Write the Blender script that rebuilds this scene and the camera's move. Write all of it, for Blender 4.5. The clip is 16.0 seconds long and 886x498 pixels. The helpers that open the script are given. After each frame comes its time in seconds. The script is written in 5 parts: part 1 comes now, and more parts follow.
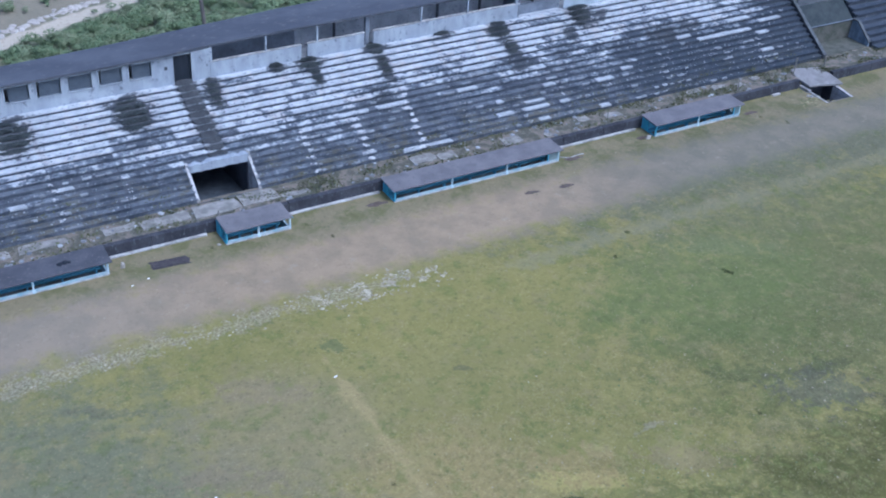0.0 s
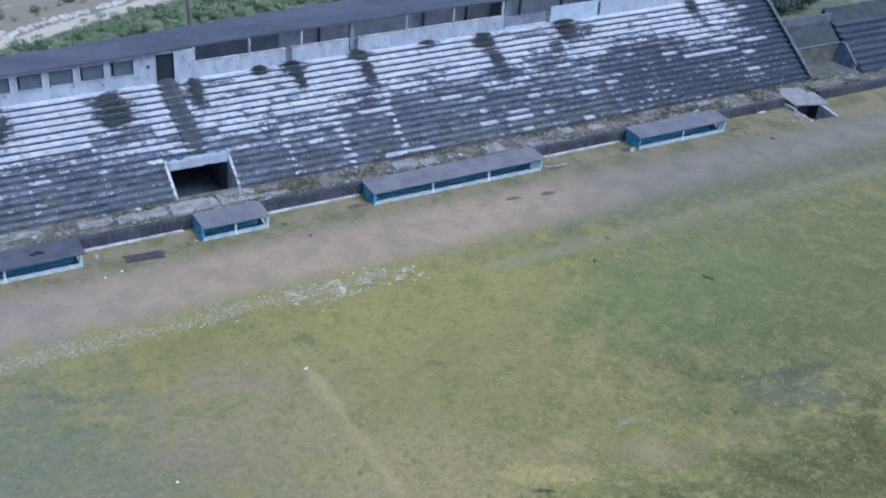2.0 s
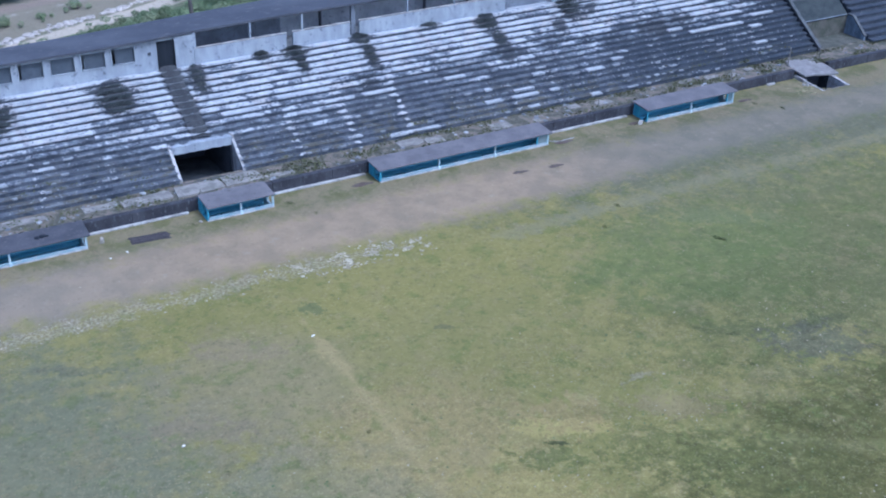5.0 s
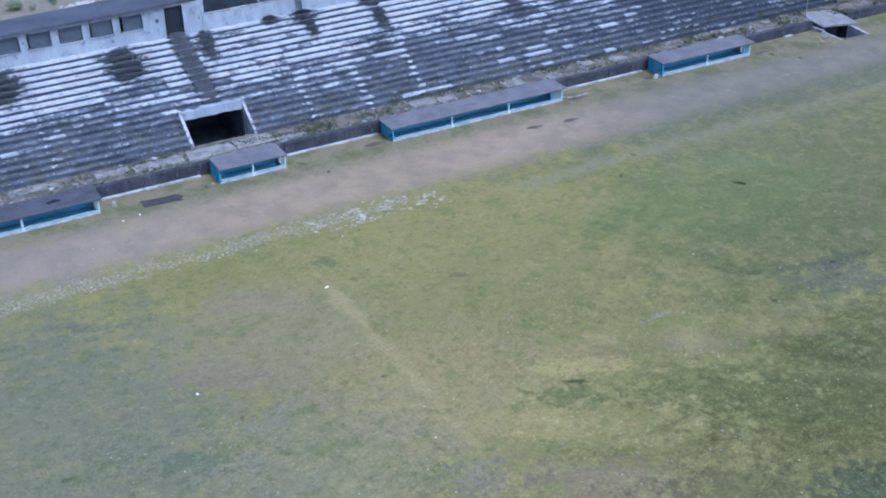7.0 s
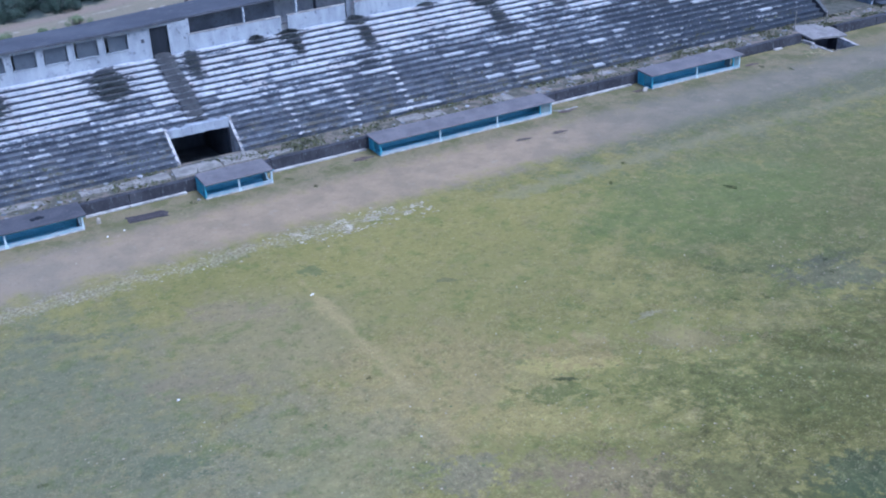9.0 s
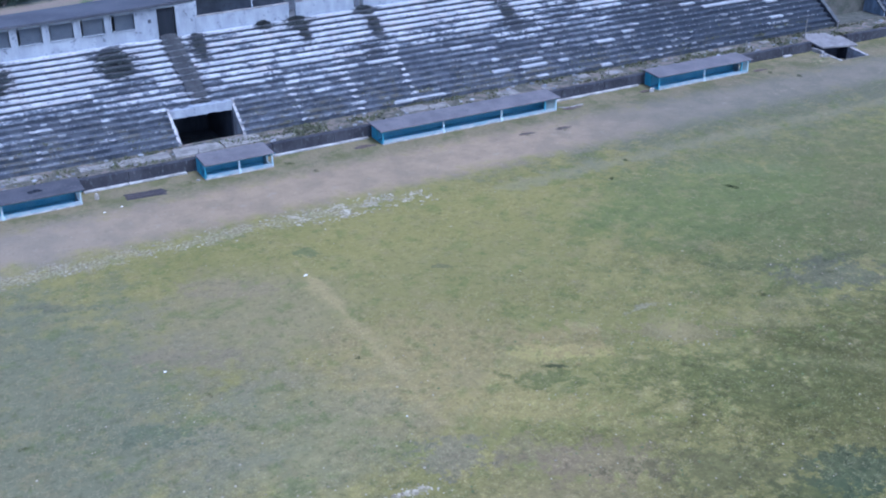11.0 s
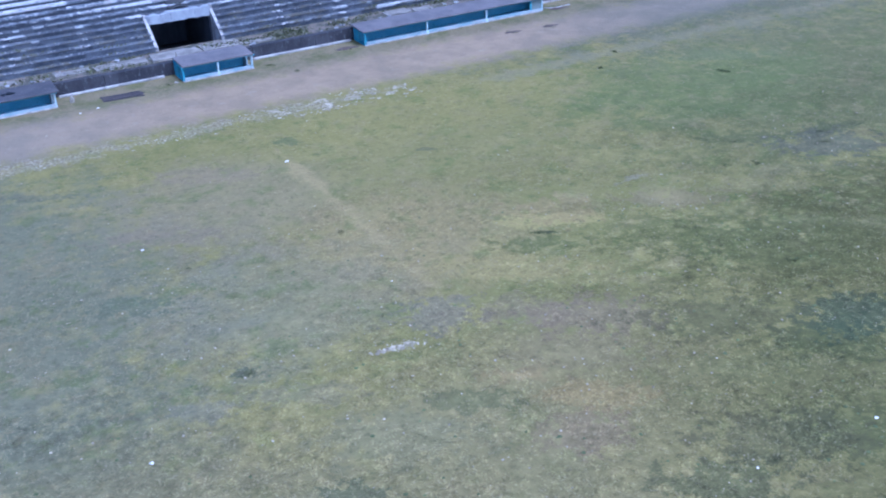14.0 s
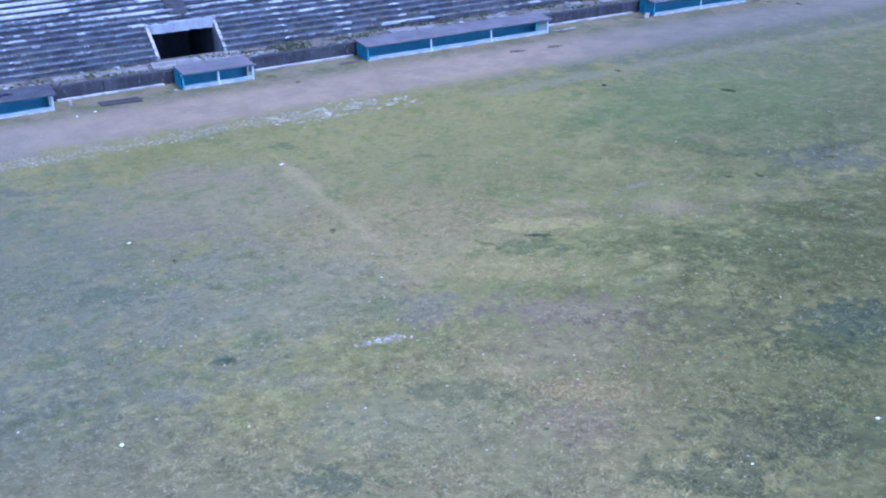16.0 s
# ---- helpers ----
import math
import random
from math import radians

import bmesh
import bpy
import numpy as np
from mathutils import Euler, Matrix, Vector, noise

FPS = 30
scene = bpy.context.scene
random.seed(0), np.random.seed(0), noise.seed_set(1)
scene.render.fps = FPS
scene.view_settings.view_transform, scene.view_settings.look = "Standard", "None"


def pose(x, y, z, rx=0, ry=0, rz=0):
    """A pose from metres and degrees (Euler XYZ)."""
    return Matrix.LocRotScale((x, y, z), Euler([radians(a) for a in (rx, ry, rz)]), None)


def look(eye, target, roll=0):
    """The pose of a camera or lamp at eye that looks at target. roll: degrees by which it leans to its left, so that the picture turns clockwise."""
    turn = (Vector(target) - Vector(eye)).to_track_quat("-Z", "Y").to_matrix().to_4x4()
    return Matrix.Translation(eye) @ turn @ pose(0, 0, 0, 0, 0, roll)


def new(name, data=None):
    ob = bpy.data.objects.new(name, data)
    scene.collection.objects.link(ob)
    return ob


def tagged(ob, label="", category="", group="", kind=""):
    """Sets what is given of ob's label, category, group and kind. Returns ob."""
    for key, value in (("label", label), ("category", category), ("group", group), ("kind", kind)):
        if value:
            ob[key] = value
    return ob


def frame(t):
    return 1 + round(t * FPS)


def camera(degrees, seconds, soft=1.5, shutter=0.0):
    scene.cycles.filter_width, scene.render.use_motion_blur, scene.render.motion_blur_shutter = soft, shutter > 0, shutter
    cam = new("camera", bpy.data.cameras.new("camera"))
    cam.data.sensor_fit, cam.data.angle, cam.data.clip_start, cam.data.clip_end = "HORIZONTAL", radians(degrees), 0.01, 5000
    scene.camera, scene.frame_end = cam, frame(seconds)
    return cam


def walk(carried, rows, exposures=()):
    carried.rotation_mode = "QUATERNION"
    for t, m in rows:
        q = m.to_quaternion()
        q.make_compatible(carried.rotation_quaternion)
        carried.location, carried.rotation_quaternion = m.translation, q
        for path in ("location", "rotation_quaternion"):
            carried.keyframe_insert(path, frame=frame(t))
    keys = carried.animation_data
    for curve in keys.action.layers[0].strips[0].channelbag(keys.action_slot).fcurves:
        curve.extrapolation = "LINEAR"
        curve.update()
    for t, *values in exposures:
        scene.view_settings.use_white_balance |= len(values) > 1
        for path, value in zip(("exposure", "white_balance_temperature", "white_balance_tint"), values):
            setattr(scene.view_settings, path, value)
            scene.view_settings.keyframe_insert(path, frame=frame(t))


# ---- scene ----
EXPOSURES = [(0, 0.23, 4880, 11), (3.5, 0.26, 4980, 11), (4.5, 0.27, 4780, 12), (8.5, 0.32, 4740, 14), (11, 0.35, 4680, 16), (12, 0.37, 4640, 17), (13, 0.39, 4480, 18), (14, 0.41, 4420, 20), (16, 0.46, 4260, 24)]
cam = camera(43.18, 16.0, soft=2.0)
walk(cam, [
    (0.0, pose(-33.053, -57.356, 40.911, 55.948, -3.544, -30.537)),
    (0.5, pose(-32.843, -57.877, 40.215, 56.972, -3.200, -30.212)),
    (1.0, pose(-32.618, -58.371, 39.512, 56.368, -1.979, -30.083)),
    (1.5, pose(-32.427, -58.813, 38.817, 56.342, -3.655, -30.783)),
    (2.0, pose(-32.297, -59.254, 38.156, 58.389, -4.369, -30.017)),
    (2.5, pose(-32.208, -59.660, 37.512, 59.264, -5.376, -30.068)),
    (3.0, pose(-32.159, -60.003, 36.881, 59.162, -5.104, -30.519)),
    (3.5, pose(-32.089, -60.270, 36.303, 56.562, -6.060, -30.843)),
    (4.0, pose(-32.006, -60.503, 35.746, 55.748, -4.680, -30.241)),
    (4.5, pose(-31.932, -60.745, 35.160, 57.433, -2.737, -30.198)),
    (4.7, pose(-31.899, -60.845, 34.911, 59.124, -2.115, -30.182)),
    (6.8, pose(-31.539, -61.941, 31.873, 61.131, 0.182, -29.904)),
    (7.0, pose(-31.501, -62.032, 31.598, 60.022, 0.588, -29.848)),
    (7.5, pose(-31.399, -62.249, 30.926, 60.193, 0.250, -30.106)),
    (8.0, pose(-31.275, -62.468, 30.246, 61.045, 0.941, -30.511)),
    (8.5, pose(-31.070, -62.685, 29.553, 62.322, 1.834, -30.357)),
    (11.0, pose(-30.448, -63.485, 27.669, 63.177, 0.082, -28.803)),
    (11.5, pose(-30.439, -63.604, 26.992, 62.144, -0.778, -28.821)),
    (12.0, pose(-30.453, -63.747, 26.235, 61.804, -0.924, -28.900)),
    (12.5, pose(-30.442, -63.930, 25.371, 62.596, 0.230, -29.095)),
    (13.0, pose(-30.425, -64.118, 24.460, 63.177, 1.212, -29.237)),
    (13.5, pose(-30.407, -64.320, 23.543, 63.103, 1.097, -29.227)),
    (14.0, pose(-30.333, -64.490, 22.715, 61.867, 1.667, -29.682)),
    (14.5, pose(-30.165, -64.576, 22.037, 61.905, 1.587, -29.954)),
    (15.0, pose(-30.009, -64.667, 21.369, 62.660, 1.415, -29.386)),
    (15.5, pose(-29.897, -64.779, 20.734, 63.852, 0.964, -29.034)),
    (16.0, pose(-29.750, -64.809, 20.178, 64.583, 0.633, -28.615)),
], exposures=EXPOSURES)

# ---- world and light: overcast day ----
world = bpy.data.worlds.new("sky")
scene.world = world
world.use_nodes = True
wn, wl = world.node_tree.nodes, world.node_tree.links
sky = wn.new("ShaderNodeTexSky")
sky.sky_type, sky.sun_disc = "NISHITA", False
sky.sun_elevation, sky.sun_rotation = radians(55), radians(160)
sky.air_density, sky.dust_density, sky.ozone_density = 1.0, 5.0, 1.0
wl.new(sky.outputs[0], wn["Background"].inputs[0])
wn["Background"].inputs[1].default_value = 0.15
sun_data = bpy.data.lights.new("sun", "SUN")
sun_data.energy, sun_data.angle, sun_data.color = 1.5, radians(30), (1.0, 0.97, 0.93)
sun = new("sun", sun_data)
sun.matrix_world = look((20, -50, 90), (0, 0, 0))


# ---- materials ----
class Mat:
    """A node material: short calls that add a node and return its output."""

    def __init__(self, name, rough=0.85, metal=0.0, specular=0.3):
        self.m = bpy.data.materials.new(name)
        self.m.use_nodes = True
        self.n, self.l = self.m.node_tree.nodes, self.m.node_tree.links
        self.b = self.n["Principled BSDF"]
        self.b.inputs["Roughness"].default_value = rough
        self.b.inputs["Metallic"].default_value = metal
        self.b.inputs["Specular IOR Level"].default_value = specular
        self.geo = self.n.new("ShaderNodeNewGeometry")
        self.pos = self.geo.outputs["Position"]
        sep = self.n.new("ShaderNodeSeparateXYZ")
        self.l.new(self.pos, sep.inputs[0])
        self.x, self.y, self.z = sep.outputs
        sep = self.n.new("ShaderNodeSeparateXYZ")
        self.l.new(self.geo.outputs["Normal"], sep.inputs[0])
        self.up = sep.outputs[2]

    def put(self, socket, value):
        if hasattr(value, "is_linked"):
            self.l.new(value, socket)
        elif isinstance(value, tuple) and len(value) == 3 and socket.type == "RGBA":
            socket.default_value = (*value, 1)
        else:
            socket.default_value = value

    def math(self, op, a, b=0.0, c=0.0, clamp=False):
        n = self.n.new("ShaderNodeMath")
        n.operation, n.use_clamp = op, clamp
        for s, v in zip(n.inputs, (a, b, c)):
            self.put(s, v)
        return n.outputs[0]

    def add(self, a, b): return self.math("ADD", a, b)
    def sub(self, a, b): return self.math("SUBTRACT", a, b)
    def mul(self, a, b): return self.math("MULTIPLY", a, b)

    def ramp(self, value, lo, hi, a=0.0, b=1.0):
        n = self.n.new("ShaderNodeMapRange")
        n.interpolation_type = "SMOOTHSTEP"
        for s, v in zip(n.inputs, (value, lo, hi, a, b)):
            self.put(s, v)
        return n.outputs[0]

    def noise(self, scale, detail=4.0, rough=0.55, stretch=None, offset=(0, 0, 0)):
        n = self.n.new("ShaderNodeTexNoise")
        n.inputs["Scale"].default_value, n.inputs["Detail"].default_value = scale, detail
        n.inputs["Roughness"].default_value = rough
        v = self.pos
        if stretch or any(offset):
            k = self.n.new("ShaderNodeMapping")
            k.inputs["Scale"].default_value = stretch or (1, 1, 1)
            k.inputs["Location"].default_value = offset
            self.l.new(v, k.inputs[0])
            v = k.outputs[0]
        self.l.new(v, n.inputs["Vector"])
        return n.outputs[0]

    def mix(self, fac, a, b):
        n = self.n.new("ShaderNodeMix")
        n.data_type = "RGBA"
        self.put(n.inputs[0], fac)
        self.put(n.inputs[6], a)
        self.put(n.inputs[7], b)
        return n.outputs[2]

    def blot(self, cx, cy, rx, ry, turn=0.0):
        """Distance from an ellipse on the ground plan, turned by so many degrees: 1 on its rim."""
        s = self.n.new("ShaderNodeVectorMath")
        s.operation = "SUBTRACT"
        self.l.new(self.pos, s.inputs[0])
        s.inputs[1].default_value = (cx, cy, 0)
        off = s.outputs[0]
        if turn:
            r = self.n.new("ShaderNodeVectorRotate")
            r.rotation_type = "Z_AXIS"
            r.inputs["Angle"].default_value = radians(-turn)
            self.l.new(off, r.inputs["Vector"])
            off = r.outputs[0]
        k = self.n.new("ShaderNodeVectorMath")
        k.operation = "MULTIPLY"
        self.l.new(off, k.inputs[0])
        k.inputs[1].default_value = (1 / rx, 1 / ry, 0)
        d = self.n.new("ShaderNodeVectorMath")
        d.operation = "LENGTH"
        self.l.new(k.outputs[0], d.inputs[0])
        return d.outputs[1]

    def island(self): return self.geo.outputs["Random Per Island"]

    def per_object(self):
        return self.n.new("ShaderNodeObjectInfo").outputs["Random"]

    def bump(self, height, strength=0.5, distance=0.02):
        n = self.n.new("ShaderNodeBump")
        n.inputs["Strength"].default_value, n.inputs["Distance"].default_value = strength, distance
        self.put(n.inputs["Height"], height)
        self.l.new(n.outputs[0], self.b.inputs["Normal"])

    def done(self, color):
        self.put(self.b.inputs["Base Color"], color)
        return self.m


def simple(name, a, b, scale=2.0, rough=0.85, metal=0.0, bump=0.3, lo=0.35, hi=0.65, stretch=None, c=None):
    """Two tones by a noise, a third by a finer one, and a fine relief."""
    m = Mat(name, rough, metal)
    col = m.mix(m.ramp(m.noise(scale, 6, 0.6, stretch), lo, hi), a, b)
    col = m.mix(m.ramp(m.noise(scale * 7, 4, 0.6, stretch, (3, 7, 1)), 0.55, 0.75), col, c or tuple(v * 0.6 for v in a))
    m.bump(m.noise(scale * 12, 3), bump, 0.02)
    return m.done(col)


# the pitch, the bare strip along it and the country behind the stand
ZONES = (  # broad zones of growth, some darkened for lens edge falloff: centre, half widths, strength, tone
    (26.0, -22.0, 20.0, 11.0, 0.68, (0.104, 0.118, 0.058)), (10.0, -38.0, 12.0, 9.0, 0.90, (0.082, 0.088, 0.032)),
    (-30.0, -22.0, 12.0, 15.0, 0.75, (0.142, 0.150, 0.108)), (-29.0, -39.0, 8.0, 8.0, 0.80, (0.120, 0.130, 0.086)),
    (-16.0, -17.5, 6.0, 5.5, 0.60, (0.228, 0.196, 0.120)), (-3.0, -12.5, 11.0, 4.0, 0.65, (0.240, 0.218, 0.078)), (-6.0, -19.0, 7.0, 5.0, 0.50, (0.220, 0.200, 0.080)),
    (-10.5, -25.5, 6.0, 5.0, 0.65, (0.278, 0.226, 0.108)), (13.0, -17.0, 9.0, 6.0, 0.65, (0.128, 0.156, 0.058)),
    (-9.5, -38.5, 6.5, 5.0, 0.50, (0.190, 0.168, 0.082)), (-17.0, -41.0, 6.0, 5.0, 0.55, (0.168, 0.168, 0.090)),
    (-18.0, -27.5, 6.0, 5.0, 0.50, (0.212, 0.200, 0.128)), (-1.0, -45.5, 8.0, 6.0, 0.70, (0.092, 0.101, 0.044)),
    (32.0, -5.5, 28.0, 6.5, 0.90, (0.128, 0.132, 0.094)), (23.0, -11.5, 13.0, 4.5, 0.50, (0.150, 0.152, 0.080)), (11.0, -25.0, 8.0, 6.0, 0.40, (0.128, 0.132, 0.052)))
PATCHES = (  # smaller patches with torn edges: centre, half widths, strength, tone
    (-4.4, -27.4, 2.5, 0.8, 0.75, (0.325, 0.285, 0.108)), (-7.9, -28.0, 0.9, 0.9, 0.6, (0.290, 0.252, 0.100)), (-8.2, -30.3, 3.2, 1.1, 0.65, (0.300, 0.258, 0.102)),
    (-2.2, -26.0, 0.9, 0.5, 0.5, (0.300, 0.262, 0.120)), (1.6, -28.0, 1.5, 1.5, 0.4, (0.265, 0.232, 0.110)), (5.4, -29.6, 2.8, 0.7, 0.4, (0.235, 0.212, 0.096)), (9.0, -29.4, 2.4, 0.6, 0.35, (0.215, 0.205, 0.096)),
    (5.0, -33.5, 2.0, 0.5, 0.35, (0.190, 0.186, 0.080)), (7.6, -35.4, 1.8, 0.5, 0.4, (0.195, 0.188, 0.084)),
    (-6.2, -29.0, 1.7, 0.75, 0.6, (0.110, 0.130, 0.044)), (-5.5, -28.2, 0.55, 0.14, 0.8, (0.056, 0.070, 0.032)), (-0.4, -31.6, 3.4, 1.8, 0.45, (0.112, 0.124, 0.044)), (2.6, -34.6, 4.0, 2.4, 0.4, (0.096, 0.108, 0.038)),
    (10.0, -25.4, 3.0, 0.7, 0.45, (0.084, 0.102, 0.044)), (14.2, -26.6, 1.6, 0.7, 0.5, (0.078, 0.094, 0.050)), (12.6, -22.2, 3.4, 1.0, 0.4, (0.096, 0.128, 0.044)),
    (-10.7, -39.4, 1.7, 0.9, 0.55, (0.280, 0.216, 0.092)), (-12.2, -37.0, 1.3, 0.5, 0.6, (0.270, 0.212, 0.098)), (-13.4, -39.6, 1.5, 0.9, 0.5, (0.198, 0.194, 0.076)), (-9.4, -36.8, 2.6, 1.3, 0.4, (0.228, 0.192, 0.100)),
    (-14.6, -37.4, 1.4, 0.7, 0.5, (0.112, 0.126, 0.056)), (-1.0, -41.2, 2.6, 1.3, 0.6, (0.078, 0.092, 0.036)), (-10.1, -45.0, 2.0, 1.0, 0.55, (0.094, 0.106, 0.050)), (-5.0, -45.4, 2.4, 1.4, 0.6, (0.088, 0.099, 0.038)),
    (-19.2, -34.0, 2.0, 0.6, 0.4, (0.225, 0.208, 0.126)), (-22.6, -33.0, 1.1, 0.6, 0.35, (0.220, 0.210, 0.155)), (-20.7, -31.5, 0.5, 0.28, 0.5, (0.062, 0.086, 0.062)), (-20.2, -39.6, 1.2, 0.6, 0.6, (0.090, 0.106, 0.060)),
    (-17.6, -37.8, 2.6, 1.4, 0.5, (0.220, 0.210, 0.108)), (-22.8, -24.8, 1.6, 0.7, 0.5, (0.100, 0.126, 0.078)), (-11.0, -12.2, 0.8, 0.5, 0.6, (0.105, 0.130, 0.062)), (-5.2, -17.2, 0.6, 0.25, 0.6, (0.105, 0.108, 0.062)),
    (-16.0, -14.0, 2.4, 0.9, 0.45, (0.225, 0.184, 0.120)), (-23.5, -12.2, 1.8, 0.4, 0.4, (0.108, 0.118, 0.086)), (-20.0, -19.5, 2.4, 0.9, 0.45, (0.200, 0.168, 0.114)), (17.5, -14.5, 4.0, 1.0, 0.4, (0.155, 0.175, 0.080)),
    (-12.6, -31.8, 1.6, 1.2, 0.55, (0.190, 0.172, 0.130)), (-9.6, -33.4, 2.2, 1.0, 0.45, (0.205, 0.170, 0.106)), (-3.6, -26.8, 1.8, 1.3, 0.4, (0.290, 0.222, 0.110)), (1.6, -28.8, 2.6, 0.8, 0.45, (0.240, 0.196, 0.108)),
    (2.8, -31.0, 1.7, 0.5, 0.45, (0.205, 0.200, 0.080)), (12.3, -28.0, 2.6, 1.6, 0.55, (0.122, 0.122, 0.092)), (0.9, -40.4, 2.2, 1.6, 0.6, (0.064, 0.088, 0.052)), (-7.6, -35.1, 2.6, 1.3, 0.5, (0.225, 0.176, 0.112)),
    (-3.7, -37.6, 3.0, 1.4, 0.5, (0.108, 0.108, 0.048)), (-12.3, -40.8, 1.4, 1.2, 0.5, (0.235, 0.178, 0.108)), (-7.0, -44.4, 2.6, 1.4, 0.45, (0.104, 0.102, 0.052)), (-5.0, -40.8, 2.2, 0.9, 0.4, (0.165, 0.165, 0.066)))


def scaled(m, col, factor):
    """A tone made lighter or darker by a factor."""
    n = m.n.new("ShaderNodeVectorMath")
    n.operation = "SCALE"
    m.put(n.inputs[0], col)
    m.put(n.inputs["Scale"], factor)
    return n.outputs[0]


def turf(m):
    """The tone of the ground: wide zones, torn patches, worn lines, the bare strip, tracks behind."""
    n1, n2 = m.noise(0.09, 3, 0.5), m.noise(0.45, 5, 0.62)
    n3, n4 = m.noise(2.2, 5, 0.72), m.noise(5.5, 4, 0.7)
    flake = m.noise(1.1, 8, 0.72, None, (2, 8, 0))
    rough = m.sub(m.add(n2, flake), 1.0)
    col = m.mix(m.ramp(m.add(m.mul(n1, 0.4), m.mul(n2, 0.6)), 0.40, 0.60), (0.176, 0.172, 0.060), (0.228, 0.208, 0.080))
    for cx, cy, rx, ry, amount, tone in ZONES:
        d = m.add(m.blot(cx, cy, rx, ry), m.mul(rough, 1.3))
        col = m.mix(m.ramp(d, 1.25, 0.55, 0.0, amount), col, tone)
    # turf, moss, dead grass and soil side by side
    for scale, offset, lo, hi, amount, tone in ((0.55, (9, 4, 0), 0.53, 0.62, 0.40, (0.106, 0.140, 0.042)), (0.40, (1, 13, 0), 0.54, 0.63, 0.34, (0.215, 0.182, 0.096)),
                                                (0.65, (21, 3, 0), 0.54, 0.62, 0.34, (0.230, 0.212, 0.092)), (0.90, (17, 7, 0), 0.56, 0.63, 0.34, (0.245, 0.210, 0.110)),
                                                (1.3, (8, 22, 0), 0.56, 0.63, 0.36, (0.092, 0.112, 0.044))):
        col = m.mix(m.ramp(m.noise(scale, 7, 0.68, None, offset), lo, hi, 0.0, amount), col, tone)
    # even south side: warmed against the colder late white balance, east darkened for lens falloff
    col = m.mix(m.ramp(m.add(m.y, m.mul(rough, 6.0)), -31.0, -38.0, 0.0, 0.55), col, m.mix(m.ramp(m.x, -14.0, -4.0), (0.220, 0.188, 0.086), (0.130, 0.122, 0.044)))
    for cx, cy, rx, ry, amount, tone in PATCHES:
        d = m.add(m.blot(cx, cy, rx, ry, -28.0), m.mul(m.sub(m.add(flake, m.mul(n3, 0.5)), 0.75), 5.0))
        col = m.mix(m.ramp(d, 1.1, 0.8, 0.0, amount), col, tone)
    # clumps, light and dark, stronger on the south side near the camera to fit its view
    col = scaled(m, col, m.add(1.0, m.mul(m.sub(m.add(m.mul(flake, 0.6), m.mul(n3, 0.4)), 0.5), m.ramp(m.y, -22.0, -36.0, 0.5, 2.0))))
    # a smear of lime
    d = m.add(m.blot(-14.8, -33.1, 0.95, 0.22, -8.0), m.mul(m.sub(m.add(flake, n3), 1.0), 3.2))
    col = m.mix(m.ramp(d, 1.0, 0.6, 0.0, 0.32), col, (0.34, 0.32, 0.28))
    d = m.add(m.blot(1.3, -25.9, 0.9, 0.2), m.mul(m.sub(m.add(flake, n3), 1.0), 5.0))
    col = m.mix(m.ramp(d, 1.0, 0.6, 0.0, 0.3), col, (0.36, 0.33, 0.28))
    # the worn halfway line
    d = m.add(m.math("ABSOLUTE", m.add(m.x, 11.75)), m.mul(rough, 2.0))
    d = m.add(d, m.mul(m.sub(n3, 0.5), 1.5))
    d = m.add(d, m.ramp(m.y, -30.0, -35.0, 0.0, 1.0))
    d = m.add(d, m.ramp(m.y, -13.5, -11.0, 0.0, 1.0))
    d = m.add(d, m.mul(m.math("ABSOLUTE", m.add(m.y, 18.5)), 0.03))
    col = m.mix(m.ramp(d, 0.62, 0.0, 0.0, 0.7), col, (0.318, 0.266, 0.130))
    # the old touchline east of the halfway line is only a straw-coloured trace
    d = m.add(m.math("ABSOLUTE", m.add(m.y, 10.0)), m.mul(rough, 3.2))
    d = m.add(d, m.ramp(m.x, 4.0, 0.0, 0.0, 1.5))
    col = m.mix(m.ramp(d, 1.0, 0.1, 0.0, 0.36), col, (0.25, 0.232, 0.150))
    # moss and thin grass at the foot of the wall
    d = m.add(m.math("ABSOLUTE", m.add(m.y, 0.2)), m.mul(rough, 2.0))
    col = m.mix(m.ramp(d, 3.2, 1.2, 0.0, 0.85), col, m.mix(m.ramp(n2, 0.40, 0.58), (0.126, 0.128, 0.068), (0.198, 0.172, 0.118)))
    # bare earth along the dugouts
    d = m.add(m.math("ABSOLUTE", m.add(m.y, 4.3)), m.mul(rough, 3.4))
    d = m.add(d, m.ramp(m.x, 10.0, 34.0, 0.0, 0.5))
    bare = m.ramp(d, 3.7, 1.4, 0.0, 0.9)
    earth = m.mix(m.ramp(n2, 0.36, 0.64), (0.250, 0.202, 0.148), (0.318, 0.249, 0.178))
    # strip greyed towards its ends, partly lens edge tint put into the earth
    earth = m.mix(m.ramp(m.x, -12.0, -26.0, 0.0, 0.5), earth, (0.208, 0.194, 0.172))
    earth = m.mix(m.ramp(m.x, 6.0, 24.0, 0.0, 0.9), earth, m.mix(m.ramp(n2, 0.36, 0.64), (0.155, 0.150, 0.122), (0.192, 0.178, 0.146)))
    earth = m.mix(m.ramp(flake, 0.56, 0.66, 0.0, 0.5), earth, (0.30, 0.265, 0.215))
    col = m.mix(bare, col, earth)
    # the touchline: trodden lime and broken stone in the turf
    d = m.add(m.math("ABSOLUTE", m.add(m.y, 8.0)), m.mul(m.sub(m.add(n3, n2), 1.0), 3.0))
    d = m.add(d, m.mul(m.sub(flake, 0.5), 4.0))
    d = m.add(d, m.ramp(m.x, -8.0, -1.0, 0.0, 0.5))
